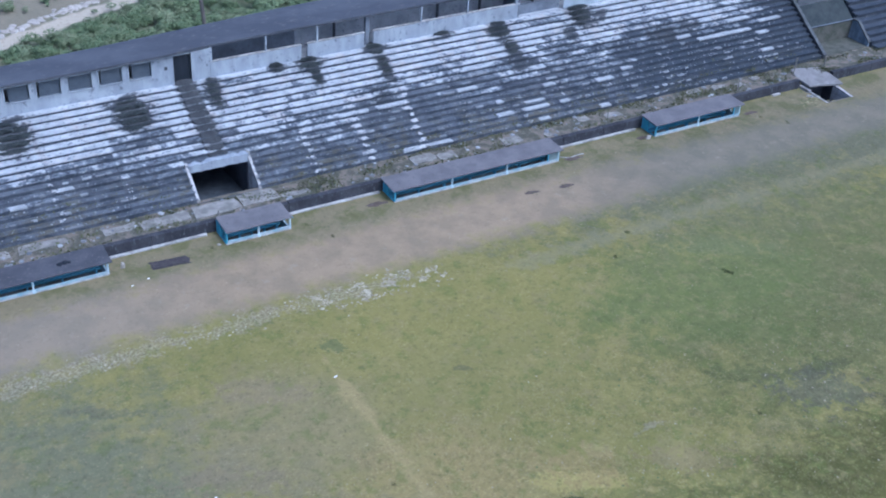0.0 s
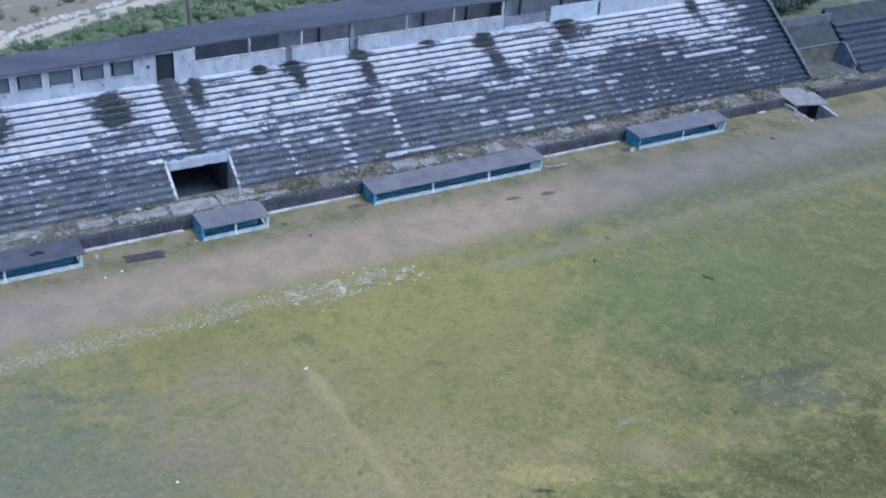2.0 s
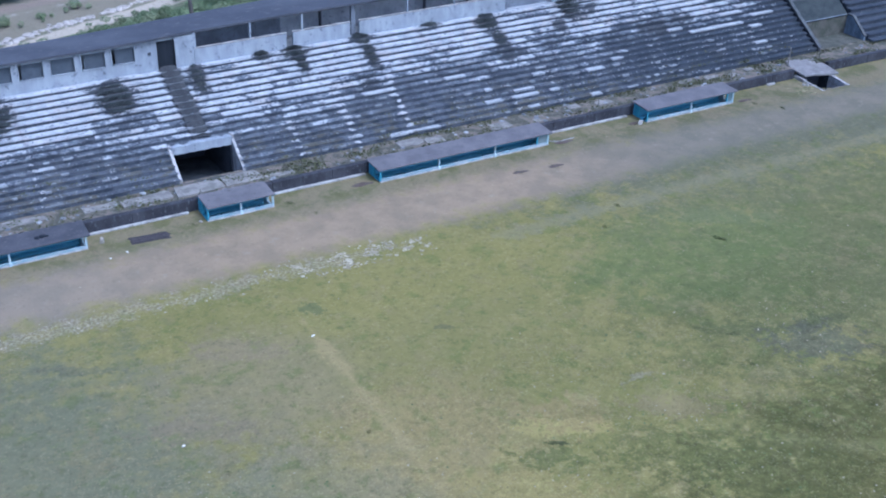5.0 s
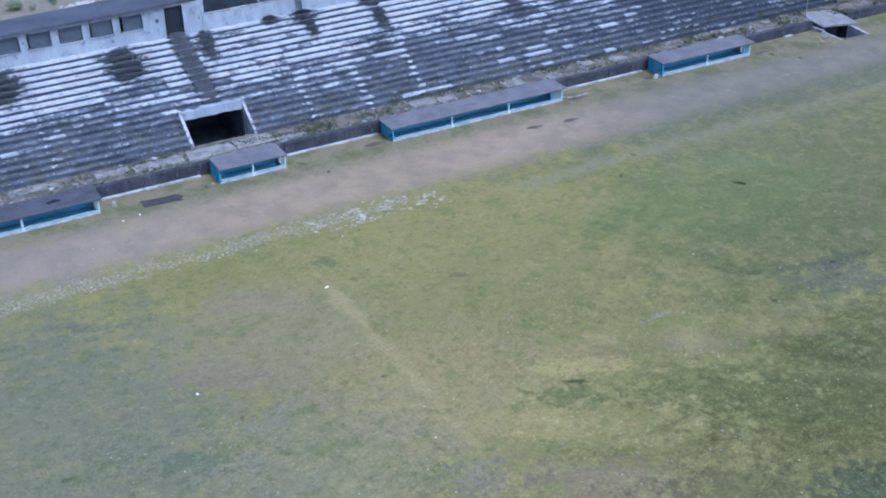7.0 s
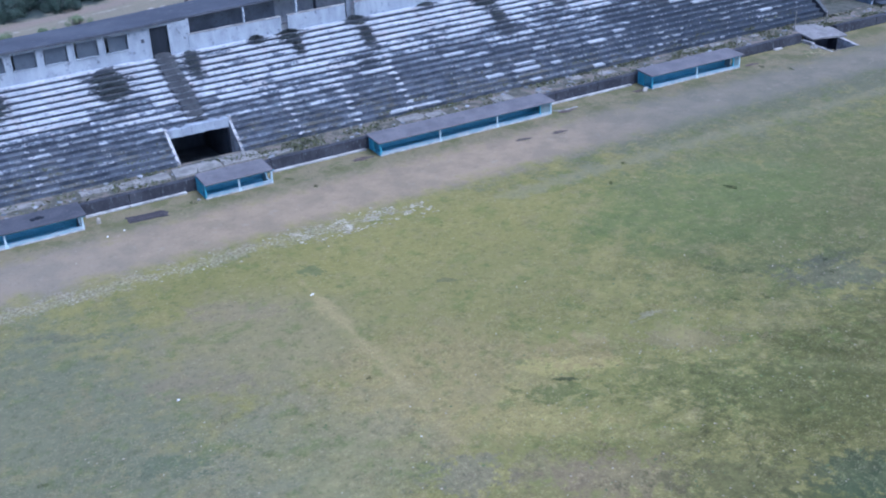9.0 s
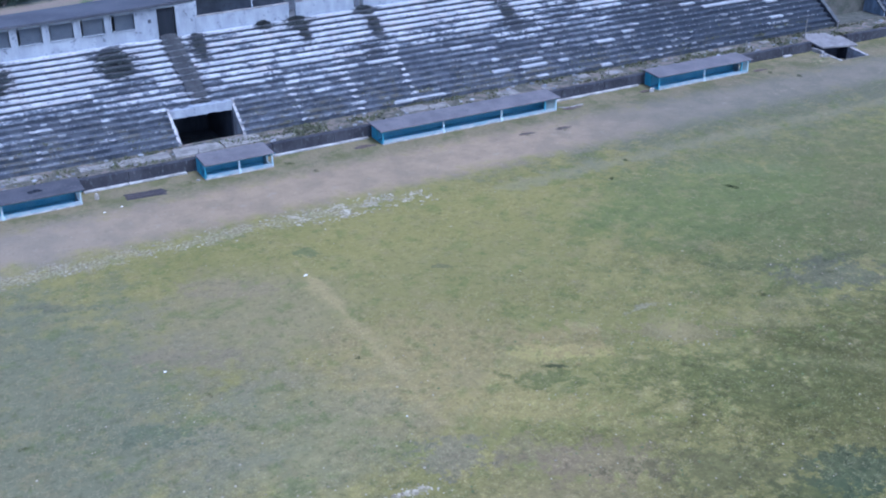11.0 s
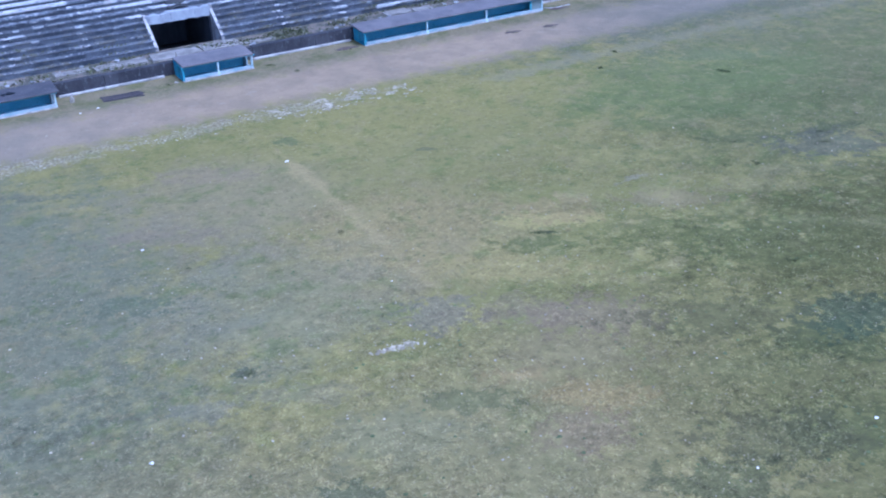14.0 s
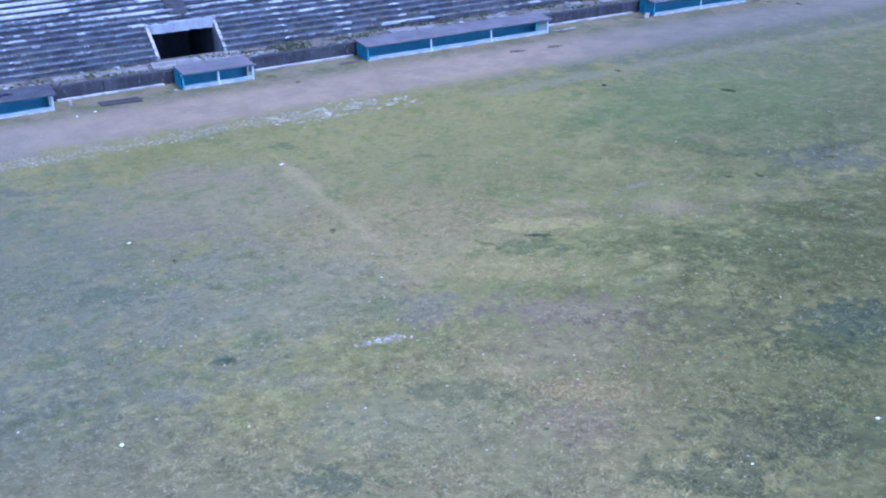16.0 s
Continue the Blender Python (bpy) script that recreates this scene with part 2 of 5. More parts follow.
    line = m.mul(m.ramp(d, 0.8, 0.2, 0.0, 0.45), m.ramp(m.x, -0.5, -2.5))
    col = m.mix(line, col, m.mix(m.ramp(n4, 0.42, 0.58), (0.20, 0.178, 0.125), (0.40, 0.36, 0.27)))
    # country behind: grass, then the pale dirt road and waste ground
    back = m.ramp(m.y, 14.0, 16.0)
    wild = m.mix(m.ramp(m.noise(0.35, 5, 0.6), 0.4, 0.6), (0.100, 0.125, 0.078), (0.180, 0.182, 0.126))
    road = m.sub(m.y, m.add(44.5, m.mul(m.x, 0.45)))
    wild = m.mix(m.ramp(m.add(road, m.mul(n2, 3.0)), 1.5, 4.5), wild, m.mix(n2, (0.190, 0.180, 0.138), (0.250, 0.225, 0.175)))
    wild = m.mix(m.ramp(m.add(m.math("ABSOLUTE", road), m.mul(n2, 1.4)), 2.1, 1.5), wild, m.mix(n3, (0.390, 0.345, 0.280), (0.480, 0.435, 0.365)))
    # a second pale track, bare pinkish soil, then dark scrub
    track = m.sub(m.y, m.add(50.0, m.mul(m.x, 0.26)))
    wild = m.mix(m.mul(m.ramp(m.add(m.math("ABSOLUTE", track), m.mul(m.add(n2, n3), 2.8)), 3.1, 2.2), 0.7), wild, (0.46, 0.44, 0.42))
    wild = m.mix(m.mul(m.ramp(m.add(m.math("ABSOLUTE", m.sub(track, 2.0)), m.mul(n2, 2.0)), 2.4, 1.4), 0.6), wild, (0.25, 0.20, 0.18))
    wild = m.mix(m.ramp(m.add(track, m.mul(m.sub(n2, 0.5), 5.0)), 3.0, 4.4), wild, m.mix(n3, (0.034, 0.050, 0.054), (0.058, 0.075, 0.072)))
    return m.mix(back, col, wild), bare, flake, m.add(m.mul(n3, 0.5), m.mul(n4, 0.5))


m = Mat("pitch", 0.95, specular=0.1)
col, bare, flake, fine = turf(m)
# fine blades, dead stalks and soil between the tufts
calm = m.ramp(bare, 0.1, 0.8, 1.0, 0.45)
col = m.mix(m.mul(m.ramp(fine, 0.49, 0.36, 0.0, 0.44), calm), col, (0.070, 0.074, 0.046))
col = m.mix(m.mul(m.ramp(fine, 0.54, 0.66, 0.0, 0.32), calm), col, (0.315, 0.290, 0.165))
m.bump(fine, 0.8, 0.08)
PITCH = m.done(col)

# blades take the tone of the ground they grow in, each its own shade
m = Mat("grass_blade", 0.85, specular=0.15)
col, bare, flake, fine = turf(m)
col = scaled(m, col, m.mul(m.ramp(m.island(), 0.0, 1.0, 0.92, m.ramp(m.y, -28.0, -40.0, 1.12, 1.28)), m.ramp(fine, 0.40, 0.60, 0.86, 1.14)))
BLADE = m.done(m.mix(m.ramp(m.math("FRACT", m.mul(m.island(), 17.0)), 0.80, 0.95, 0.0, 0.32), col, (0.330, 0.300, 0.190)))

# concrete of the steps: limewash in flakes above, black algae below
STAINS = ((-14.9, 10.35, 1.15, 1.1), (-22.9, 10.4, 1.2, 1.0), (-3.8, 11.75, 0.55, 0.5), (-1.3, 11.7, 0.95, 0.75), (-1.1, 10.6, 0.4, 0.8),
          (-8.9, 10.7, 0.55, 1.1), (4.2, 11.9, 0.8, 0.9), (4.4, 10.3, 0.45, 1.2), (3.2, 8.0, 0.7, 0.7), (10.2, 11.9, 0.8, 0.35), (15.2, 11.2, 0.85, 0.7),
          (15.6, 9.7, 0.6, 0.7), (15.7, 8.6, 0.8, 0.5), (23.3, 11.3, 1.1, 0.9), (21.5, 10.2, 0.6, 0.5), (25.2, 11.2, 0.8, 0.4), (37.3, 11.6, 0.6, 0.8),
          (41.8, 12.0, 0.8, 0.9), (30.5, 8.7, 1.6, 0.6), (33.5, 9.0, 0.9, 0.4))


def step_material(name, painted):
    m = Mat(name, 0.9, specular=0.2)
    big, mid = m.noise(0.30, 4, 0.6), m.noise(1.6, 6, 0.7, (0.6, 1, 1))
    small, streak = m.noise(9.0, 4, 0.7, (0.45, 1, 1)), m.noise(2.2, 4, 0.6, (1.0, 0.25, 0.25))
    # flakes run along each row: they change with the row and along it
    dash = m.noise(1.0, 3, 0.6, (0.55, 0.3, 3.6), (7, 2, 3))
    chip = m.noise(1.0, 5, 0.7, (2.6, 2.2, 5.0), (1, 9, 4))
    soil = m.noise(0.8, 4, 0.6, None, (3, 5, 2))
    grime = m.mix(m.ramp(m.add(m.mul(mid, 0.5), m.mul(dash, 0.5)), 0.38, 0.62), (0.051, 0.061, 0.082), (0.126, 0.144, 0.176))
    grime = m.mix(m.mul(m.mul(m.ramp(m.y, 7.5, 4.5), m.ramp(soil, 0.45, 0.62)), 0.75), grime, (0.105, 0.100, 0.072))
    # gloom and lens edge tint painted in: darker, bluer towards the east end
    east_gloom = m.ramp(m.add(m.x, m.mul(m.sub(big, 0.5), 16.0)), 15.0, 31.0)
    # risers: dirt plus the shade under each nosing, put into the colour
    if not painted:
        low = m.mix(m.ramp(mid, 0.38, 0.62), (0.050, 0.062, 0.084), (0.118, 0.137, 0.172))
        low = m.mix(m.mul(east_gloom, 0.6), low, (0.040, 0.052, 0.074))
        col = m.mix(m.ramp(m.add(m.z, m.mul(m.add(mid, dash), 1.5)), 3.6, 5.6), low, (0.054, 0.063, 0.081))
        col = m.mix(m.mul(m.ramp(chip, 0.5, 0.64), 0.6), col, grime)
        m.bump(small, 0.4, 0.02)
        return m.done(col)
    # worn places show paler concrete, with small chips and crumbs
    grime = m.mix(m.mul(m.ramp(chip, 0.56, 0.64), 0.5), grime, (0.160, 0.182, 0.218))
    grime = m.mix(m.mul(m.ramp(small, 0.64, 0.71), 0.55), grime, (0.24, 0.265, 0.30))
    grime = m.mix(m.mul(east_gloom, 0.72), grime, (0.032, 0.044, 0.064))
    panel = m.n.new("ShaderNodeTexWhiteNoise")
    panel.noise_dimensions = "1D"
    m.put(panel.inputs["W"], m.math("FLOOR", m.math("DIVIDE", m.sub(m.x, 0.35), 4.35)))
    level = m.add(m.add(m.z, m.mul(m.sub(0.5, panel.outputs[0]), 0.5)), m.mul(m.sub(big, 0.5), 4.6))
    level = m.add(level, m.mul(m.sub(dash, 0.5), 4.2))
    level = m.add(level, m.mul(m.sub(mid, 0.5), 2.6))
    level = m.add(level, m.mul(m.sub(chip, 0.5), 3.0))
    level = m.add(level, m.mul(m.sub(streak, 0.5), 1.6))
    level = m.add(level, m.mul(m.sub(m.per_object(), 0.5), 2.0))
    level = m.add(level, m.ramp(m.x, 41.0, 44.0, 0.0, -4.0))
    level = m.add(level, m.ramp(m.x, 14.0, 32.0, 0.0, -0.95))
    level = m.add(level, m.mul(m.ramp(m.x, -8.0, -16.0, 0.0, 0.85), m.ramp(m.z, 2.5, 3.5)))
    level = m.add(level, m.mul(m.ramp(m.x, -14.0, -11.0), m.ramp(m.x, 12.0, 5.0, 0.0, 0.3)))
    # two bays between joints have lost their wash
    level = m.add(level, m.mul(m.mul(m.ramp(m.x, 0.2, 0.5), m.ramp(m.x, 9.3, 9.0)), m.ramp(m.z, 4.6, 3.0, 0.0, -1.5)))
    level = m.add(level, m.ramp(m.z, 5.6, 5.75, 0.0, -0.5))
    level = m.add(level, m.mul(m.ramp(m.x, 30.0, 35.0), m.ramp(m.z, 2.7, 3.6, 0.0, 0.8)))
    worn = m.ramp(level, 2.9, 3.7)
    paint = m.ramp(level, 3.92, 4.28)
    blots = 9.0
    for q in STAINS:
        blots = m.math("MINIMUM", m.blot(*q), blots)
    ragged = m.add(m.mul(m.sub(dash, 0.5), 2.2), m.mul(m.sub(chip, 0.5), 2.2))
    blots = m.add(blots, m.add(ragged, m.mul(m.sub(m.add(mid, small), 1.0), 1.6)))
    mold = m.ramp(blots, 1.30, 0.95)
    # trodden strip from the gallery door down to the passage
    d = m.add(m.math("ABSOLUTE", m.add(m.add(m.x, 10.68), m.mul(m.sub(m.y, 11.8), 0.085))), m.mul(m.sub(m.add(chip, mid), 1.0), 0.9))
    d = m.add(d, m.ramp(m.y, 7.4, 6.6, 0.0, 2.0))
    mold = m.math("MAXIMUM", mold, m.mul(m.ramp(d, 0.92, 0.62), 0.92))
    half = m.ramp(blots, 2.0, 1.3)
    lime = m.mix(m.ramp(mid, 0.35, 0.65), (0.345, 0.382, 0.432), (0.52, 0.555, 0.60))
    lime = m.mix(m.mul(m.ramp(chip, 0.44, 0.36), 0.8), lime, (0.15, 0.175, 0.215))
    lime = m.mix(m.mul(m.ramp(small, 0.60, 0.70), 0.6), lime, (0.17, 0.195, 0.235))
    lime = m.mix(m.mul(m.ramp(soil, 0.52, 0.66), 0.45), lime, (0.44, 0.40, 0.38))
    between = m.mix(m.ramp(chip, 0.42, 0.58), (0.105, 0.125, 0.158), (0.205, 0.235, 0.280))
    col = m.mix(worn, grime, between)
    col = m.mix(paint, col, lime)
    col = m.mix(m.mul(half, 0.25), col, (0.11, 0.128, 0.155))
    col = m.mix(m.mul(mold, 0.9), col, m.mix(mid, (0.030, 0.036, 0.046), (0.076, 0.086, 0.104)))
    m.bump(m.add(small, mid), 0.5, 0.03)
    return m.done(col)


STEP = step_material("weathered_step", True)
RISER = step_material("dirt_shade_riser", False)
PALE_SLAB = simple("pale_slab", (0.45, 0.485, 0.53), (0.32, 0.35, 0.39), 1.5, c=(0.15, 0.16, 0.18))
WALKWAY = simple("walkway_soil", (0.165, 0.145, 0.125), (0.080, 0.083, 0.066), 1.1, c=(0.26, 0.25, 0.235), lo=0.42, hi=0.58)
SLAB = simple("broken_slab", (0.29, 0.285, 0.275), (0.17, 0.17, 0.165), 1.3, c=(0.10, 0.10, 0.08))
KERB = simple("limewashed_kerb", (0.44, 0.45, 0.465), (0.23, 0.23, 0.235), 1.6, c=(0.12, 0.11, 0.11))
BANK = simple("stained_wall", (0.027, 0.030, 0.041), (0.056, 0.060, 0.075), 0.9, stretch=(1, 1, 0.5), c=(0.12, 0.128, 0.145))
def flaking_wall(name, a, b, bare):
    """Limewash with drips and bare patches."""
    m = Mat(name, 0.88, specular=0.2)
    drip, big = m.noise(1.3, 6, 0.65, (1, 1, 0.3)), m.noise(0.6, 4, 0.6)
    chip = m.noise(2.6, 7, 0.75, (1, 1, 0.8), (3, 3, 3))
    col = m.mix(m.ramp(drip, 0.35, 0.65), a, b)
    col = m.mix(m.mul(m.ramp(chip, 0.58, 0.63), 0.85), col, bare)
    col = m.mix(m.mul(m.ramp(big, 0.55, 0.75), 0.4), col, bare)
    m.bump(chip, 0.4, 0.02)
    return m.done(col)


WHITE_WALL = flaking_wall("white_wall", (0.345, 0.39, 0.45), (0.265, 0.305, 0.365), (0.125, 0.145, 0.18))
STREAKED = flaking_wall("streaked_wall", (0.24, 0.30, 0.38), (0.12, 0.155, 0.205), (0.045, 0.058, 0.078))
GREY_WALL = simple("grey_render", (0.185, 0.215, 0.265), (0.125, 0.145, 0.185), 0.8, c=(0.075, 0.085, 0.105))
# near-black render: shade inside the passage and tunnel is put into this colour
DARK_ROOM = simple("dark_shade_render", (0.065, 0.076, 0.098), (0.040, 0.046, 0.060), 0.8)
INNER = simple("inner_render", (0.43, 0.46, 0.51), (0.29, 0.32, 0.365), 0.6, c=(0.13, 0.145, 0.17))
WINDOW_BOARD = simple("window_board", (0.070, 0.090, 0.120), (0.092, 0.113, 0.145), 0.8, rough=0.6, c=(0.05, 0.065, 0.09))
DOOR = simple("dark_door", (0.012, 0.017, 0.026), (0.019, 0.025, 0.037), 2.0, stretch=(1, 1, 0.2))
YARD_SLOPE = simple("mossy_slab", (0.024, 0.034, 0.040), (0.042, 0.052, 0.056), 0.9, c=(0.06, 0.07, 0.075))
YARD_TOP = simple("rough_render", (0.125, 0.138, 0.162), (0.085, 0.096, 0.118), 1.0, c=(0.05, 0.058, 0.07))
RAMP_SOIL = simple("trodden_ramp", (0.050, 0.055, 0.063), (0.032, 0.037, 0.045), 1.2, c=(0.085, 0.092, 0.104))
YARD = simple("yard_render", (0.085, 0.105, 0.135), (0.050, 0.062, 0.082), 0.9, stretch=(1, 1, 0.4), c=(0.035, 0.042, 0.055))
YARD_SOIL = simple("yard_soil", (0.105, 0.105, 0.095), (0.062, 0.072, 0.058), 1.1, c=(0.15, 0.15, 0.15))
ROOF = simple("bitumen_roof", (0.084, 0.094, 0.120), (0.060, 0.068, 0.090), 0.5, stretch=(0.5, 1, 1), c=(0.118, 0.122, 0.138))
TUNNEL_SLAB = simple("tunnel_slab", (0.235, 0.232, 0.240), (0.165, 0.165, 0.172), 0.9, c=(0.33, 0.32, 0.33))
# stained roof whose blue cast is lens edge tint put into the colour
DARK_ROOF = simple("edge_tint_stained_roof", (0.082, 0.086, 0.105), (0.058, 0.062, 0.078), 0.7, c=(0.125, 0.125, 0.135))
DUGOUT_ROOF = simple("dugout_roof_concrete", (0.165, 0.162, 0.180), (0.125, 0.125, 0.142), 0.8, c=(0.095, 0.090, 0.098))
BLUE = simple("blue_paint", (0.075, 0.30, 0.44), (0.10, 0.36, 0.50), 1.6, rough=0.65, c=(0.05, 0.20, 0.30))
# lightened copy of BLUE that makes up for weak light inside the dugouts
LIFTED_BLUE = simple("lifted_blue_paint", (0.13, 0.39, 0.58), (0.17, 0.44, 0.62), 1.2, rough=0.7)
WORN_BLUE = simple("worn_blue_paint", (0.215, 0.345, 0.43), (0.34, 0.41, 0.455), 1.4, rough=0.7, c=(0.15, 0.33, 0.44))
GREY_BLUE = simple("grey_blue_board", (0.12, 0.185, 0.215), (0.175, 0.230, 0.250), 1.4, rough=0.7, c=(0.12, 0.19, 0.23))
PALE_BLUE = simple("pale_blue_post", (0.35, 0.52, 0.62), (0.48, 0.60, 0.66), 2.0, rough=0.7)
SHEET = simple("ribbed_sheet", (0.52, 0.60, 0.68), (0.42, 0.50, 0.58), 1.2, rough=0.55, metal=0.2)
SOIL_PALE = simple("pale_spoil", (0.44, 0.415, 0.39), (0.32, 0.30, 0.275), 1.0)
SOIL = simple("dark_soil", (0.085, 0.065, 0.058), (0.12, 0.10, 0.09), 2.0, c=(0.05, 0.045, 0.04))
STONE = simple("pale_stone", (0.36, 0.345, 0.32), (0.23, 0.22, 0.20), 3.0)
CHALK = simple("white_stone", (0.55, 0.55, 0.54), (0.42, 0.42, 0.41), 4.0)
COVER = simple("drain_cover_stone", (0.044, 0.041, 0.048), (0.066, 0.060, 0.064), 2.2, c=(0.12, 0.11, 0.105))
COPING = simple("worn_coping", (0.100, 0.110, 0.122), (0.060, 0.068, 0.078), 1.6, c=(0.20, 0.215, 0.23))
FAR_STEP = simple("far_step", (0.032, 0.044, 0.066), (0.056, 0.069, 0.094), 0.7, stretch=(0.4, 1, 1), c=(0.12, 0.135, 0.165))
WOOD = simple("weathered_pole", (0.10, 0.095, 0.095), (0.15, 0.14, 0.135), 3.0, stretch=(1, 1, 0.2))
LITTER = simple("white_plastic", (0.82, 0.82, 0.82), (0.72, 0.72, 0.72), 6.0, rough=0.5)


def leaf_material(name, a, b, c):
    m = Mat(name, 0.75, specular=0.2)
    col = m.mix(m.island(), a, b)
    return m.done(m.mix(m.ramp(m.noise(0.5, 3), 0.45, 0.65), col, c))


LEAF = leaf_material("shrub_leaf", (0.112, 0.172, 0.098), (0.188, 0.244, 0.132), (0.205, 0.245, 0.150))
WEED = leaf_material("weed_leaf", (0.080, 0.094, 0.044), (0.135, 0.150, 0.068), (0.108, 0.120, 0.056))
WEED_DARK = leaf_material("dark_weed_leaf", (0.075, 0.098, 0.046), (0.135, 0.168, 0.072), (0.102, 0.126, 0.058))
JOINT = leaf_material("joint_crumbs", (0.30, 0.32, 0.345), (0.60, 0.62, 0.645), (0.44, 0.46, 0.49))
CRUMBS = leaf_material("concrete_crumbs", (0.12, 0.135, 0.16), (0.36, 0.39, 0.43), (0.22, 0.24, 0.27))
LEAF_DARK = leaf_material("scrub_leaf", (0.036, 0.062, 0.054), (0.072, 0.108, 0.086), (0.060, 0.085, 0.075))
STEP_SHRUB = leaf_material("dark_step_shrub", (0.036, 0.046, 0.050), (0.082, 0.095, 0.102), (0.052, 0.064, 0.070))
HERB = leaf_material("walkway_herb", (0.072, 0.088, 0.050), (0.125, 0.130, 0.072), (0.09, 0.10, 0.06))
LIME = leaf_material("lime_crust", (0.19, 0.170, 0.122), (0.44, 0.405, 0.310), (0.28, 0.254, 0.192))
STRAW_SPOIL = leaf_material("straw_spoil", (0.165, 0.152, 0.088), (0.315, 0.285, 0.175), (0.225, 0.205, 0.120))
RUBBLE = leaf_material("rubble_mix", (0.18, 0.162, 0.122), (0.43, 0.395, 0.305), (0.29, 0.262, 0.198))


# ---- mesh helpers ----
def warp(x, y, z):
    """Scales the stand slightly along x so that its lines fit the camera's view."""
    k = 1 + 0.0015 * (x + 8)
    return (x, 4.3 + (y - 4.3) * k, 0.8 + (z - 0.8) * k)


def box(bm, x0, x1, y0, y1, z0, z1, bent=False):
    pts = ((x0, y0, z0), (x1, y0, z0), (x1, y1, z0), (x0, y1, z0), (x0, y0, z1), (x1, y0, z1), (x1, y1, z1), (x0, y1, z1))
    v = [bm.verts.new(warp(*p) if bent else p) for p in pts]
    for f in ((3, 2, 1, 0), (4, 5, 6, 7), (0, 1, 5, 4), (1, 2, 6, 5), (2, 3, 7, 6), (3, 0, 4, 7)):
        bm.faces.new([v[i] for i in f])
    return v


def prism(bm, profile, x0, x1, bent=False):
    """A closed outline of (y, z), drawn along x."""
    rows = [[bm.verts.new(warp(x, y, z) if bent else (x, y, z)) for y, z in profile] for x in (x0, x1)]
    n = len(profile)
    for i in range(n):
        bm.faces.new((rows[0][i], rows[0][(i + 1) % n], rows[1][(i + 1) % n], rows[1][i]))
    bm.faces.new(rows[0][::-1])
    bm.faces.new(rows[1])


def soften(bm, width, segments=1):
    bmesh.ops.bevel(bm, geom=bm.edges[:], offset=width, segments=segments, affect="EDGES", clamp_overlap=True)


def part(name, bm, material, parent=None, label=""):
    bmesh.ops.recalc_face_normals(bm, faces=bm.faces[:])
    me = bpy.data.meshes.new(name)
    bm.to_mesh(me)
    bm.free()
    me.materials.append(material)
    ob = new(name, me)
    ob.parent = parent
    if label:
        ob["label"] = label
    return ob


def boxes(name, material, parent, *sizes, label="", bevel=0.0, bent=False):
    bm = bmesh.new()
    for s in sizes:
        box(bm, *s, bent=bent)
    if bevel:
        soften(bm, bevel)
    return part(name, bm, material, parent, label)


def empty(name, x=0, y=0, z=0, **tags):
    ob = new(name)
    ob.location = (x, y, z)
    return tagged(ob, **tags)


def from_arrays(name, verts, faces, material, parent=None):
    me = bpy.data.meshes.new(name)
    me.from_pydata(verts, [], faces)
    me.materials.append(material)
    ob = new(name, me)
    ob.parent = parent
    return ob


def lump(bm, x, y, z, r, rng, flat=0.6):
    """An irregular stone of six to ten sides."""
    n = rng.randint(5, 7)
    turn = rng.uniform(0, 6.3)
    rings = []
    for h, k in ((0.0, 1.0), (0.6, 0.9), (1.0, 0.45)):
        rings.append([bm.verts.new((x + r * k * rng.uniform(0.7, 1.2) * math.cos(turn + 6.283 * i / n),
                                    y + r * k * rng.uniform(0.7, 1.2) * math.sin(turn + 6.283 * i / n),
                                    z + r * flat * h * rng.uniform(0.8, 1.2))) for i in range(n)])
    for a, b in zip(rings, rings[1:]):
        for i in range(n):
            bm.faces.new((a[i], a[(i + 1) % n], b[(i + 1) % n], b[i]))
    bm.faces.new(rings[-1])


# ---- ground: one sheet to the horizon, open over the sunken dugouts and the tunnel steps ----
DUGOUTS = ((-33.6, -20.05, 3), (-12.5, -7.97, 2), (-0.2, 13.8, 3), (23.1, 32.05, 2))
PIT = (41.1, 43.8, -1.3, 1.7)
holes = [(a + 0.12, b - 0.12, 0.1, 1.6) for a, b, n in DUGOUTS] + [PIT, (-12.6, -8.4, 4.25, 12.0)]
xs = sorted({-2500, -400, -120, -60, 80, 160, 500, 2500} | {v for h in holes for v in h[:2]})
ys = sorted({-2500, -400, -150, -80, 60, 120, 400, 2500} | {v for h in holes for v in h[2:]})
bm = bmesh.new()
grid = {(i, j): bm.verts.new((x, y, 0)) for i, x in enumerate(xs) for j, y in enumerate(ys)}
for i in range(len(xs) - 1):
    for j in range(len(ys) - 1):
        cx, cy = (xs[i] + xs[i + 1]) / 2, (ys[j] + ys[j + 1]) / 2
        if not any(a < cx < b and c < cy < d for a, b, c, d in holes):
            bm.faces.new((grid[i, j], grid[i + 1, j], grid[i + 1, j + 1], grid[i, j + 1]))
ground = tagged(part("ground", bm, PITCH), "worn patchy turf pitch with a bare earth strip", "ground", kind="structure")

# ---- retaining wall, kerb and walkway below the steps ----
bank = empty("retaining_wall", 0, 1.75, 0, label="low black-stained concrete wall along the pitch", category="wall", kind="structure")
kerb = empty("kerb", 0, 1.4, 0, label="flaking whitewashed concrete kerb at the wall's foot", category="kerb", kind="structure")
rng = random.Random(4)
x = -44.0
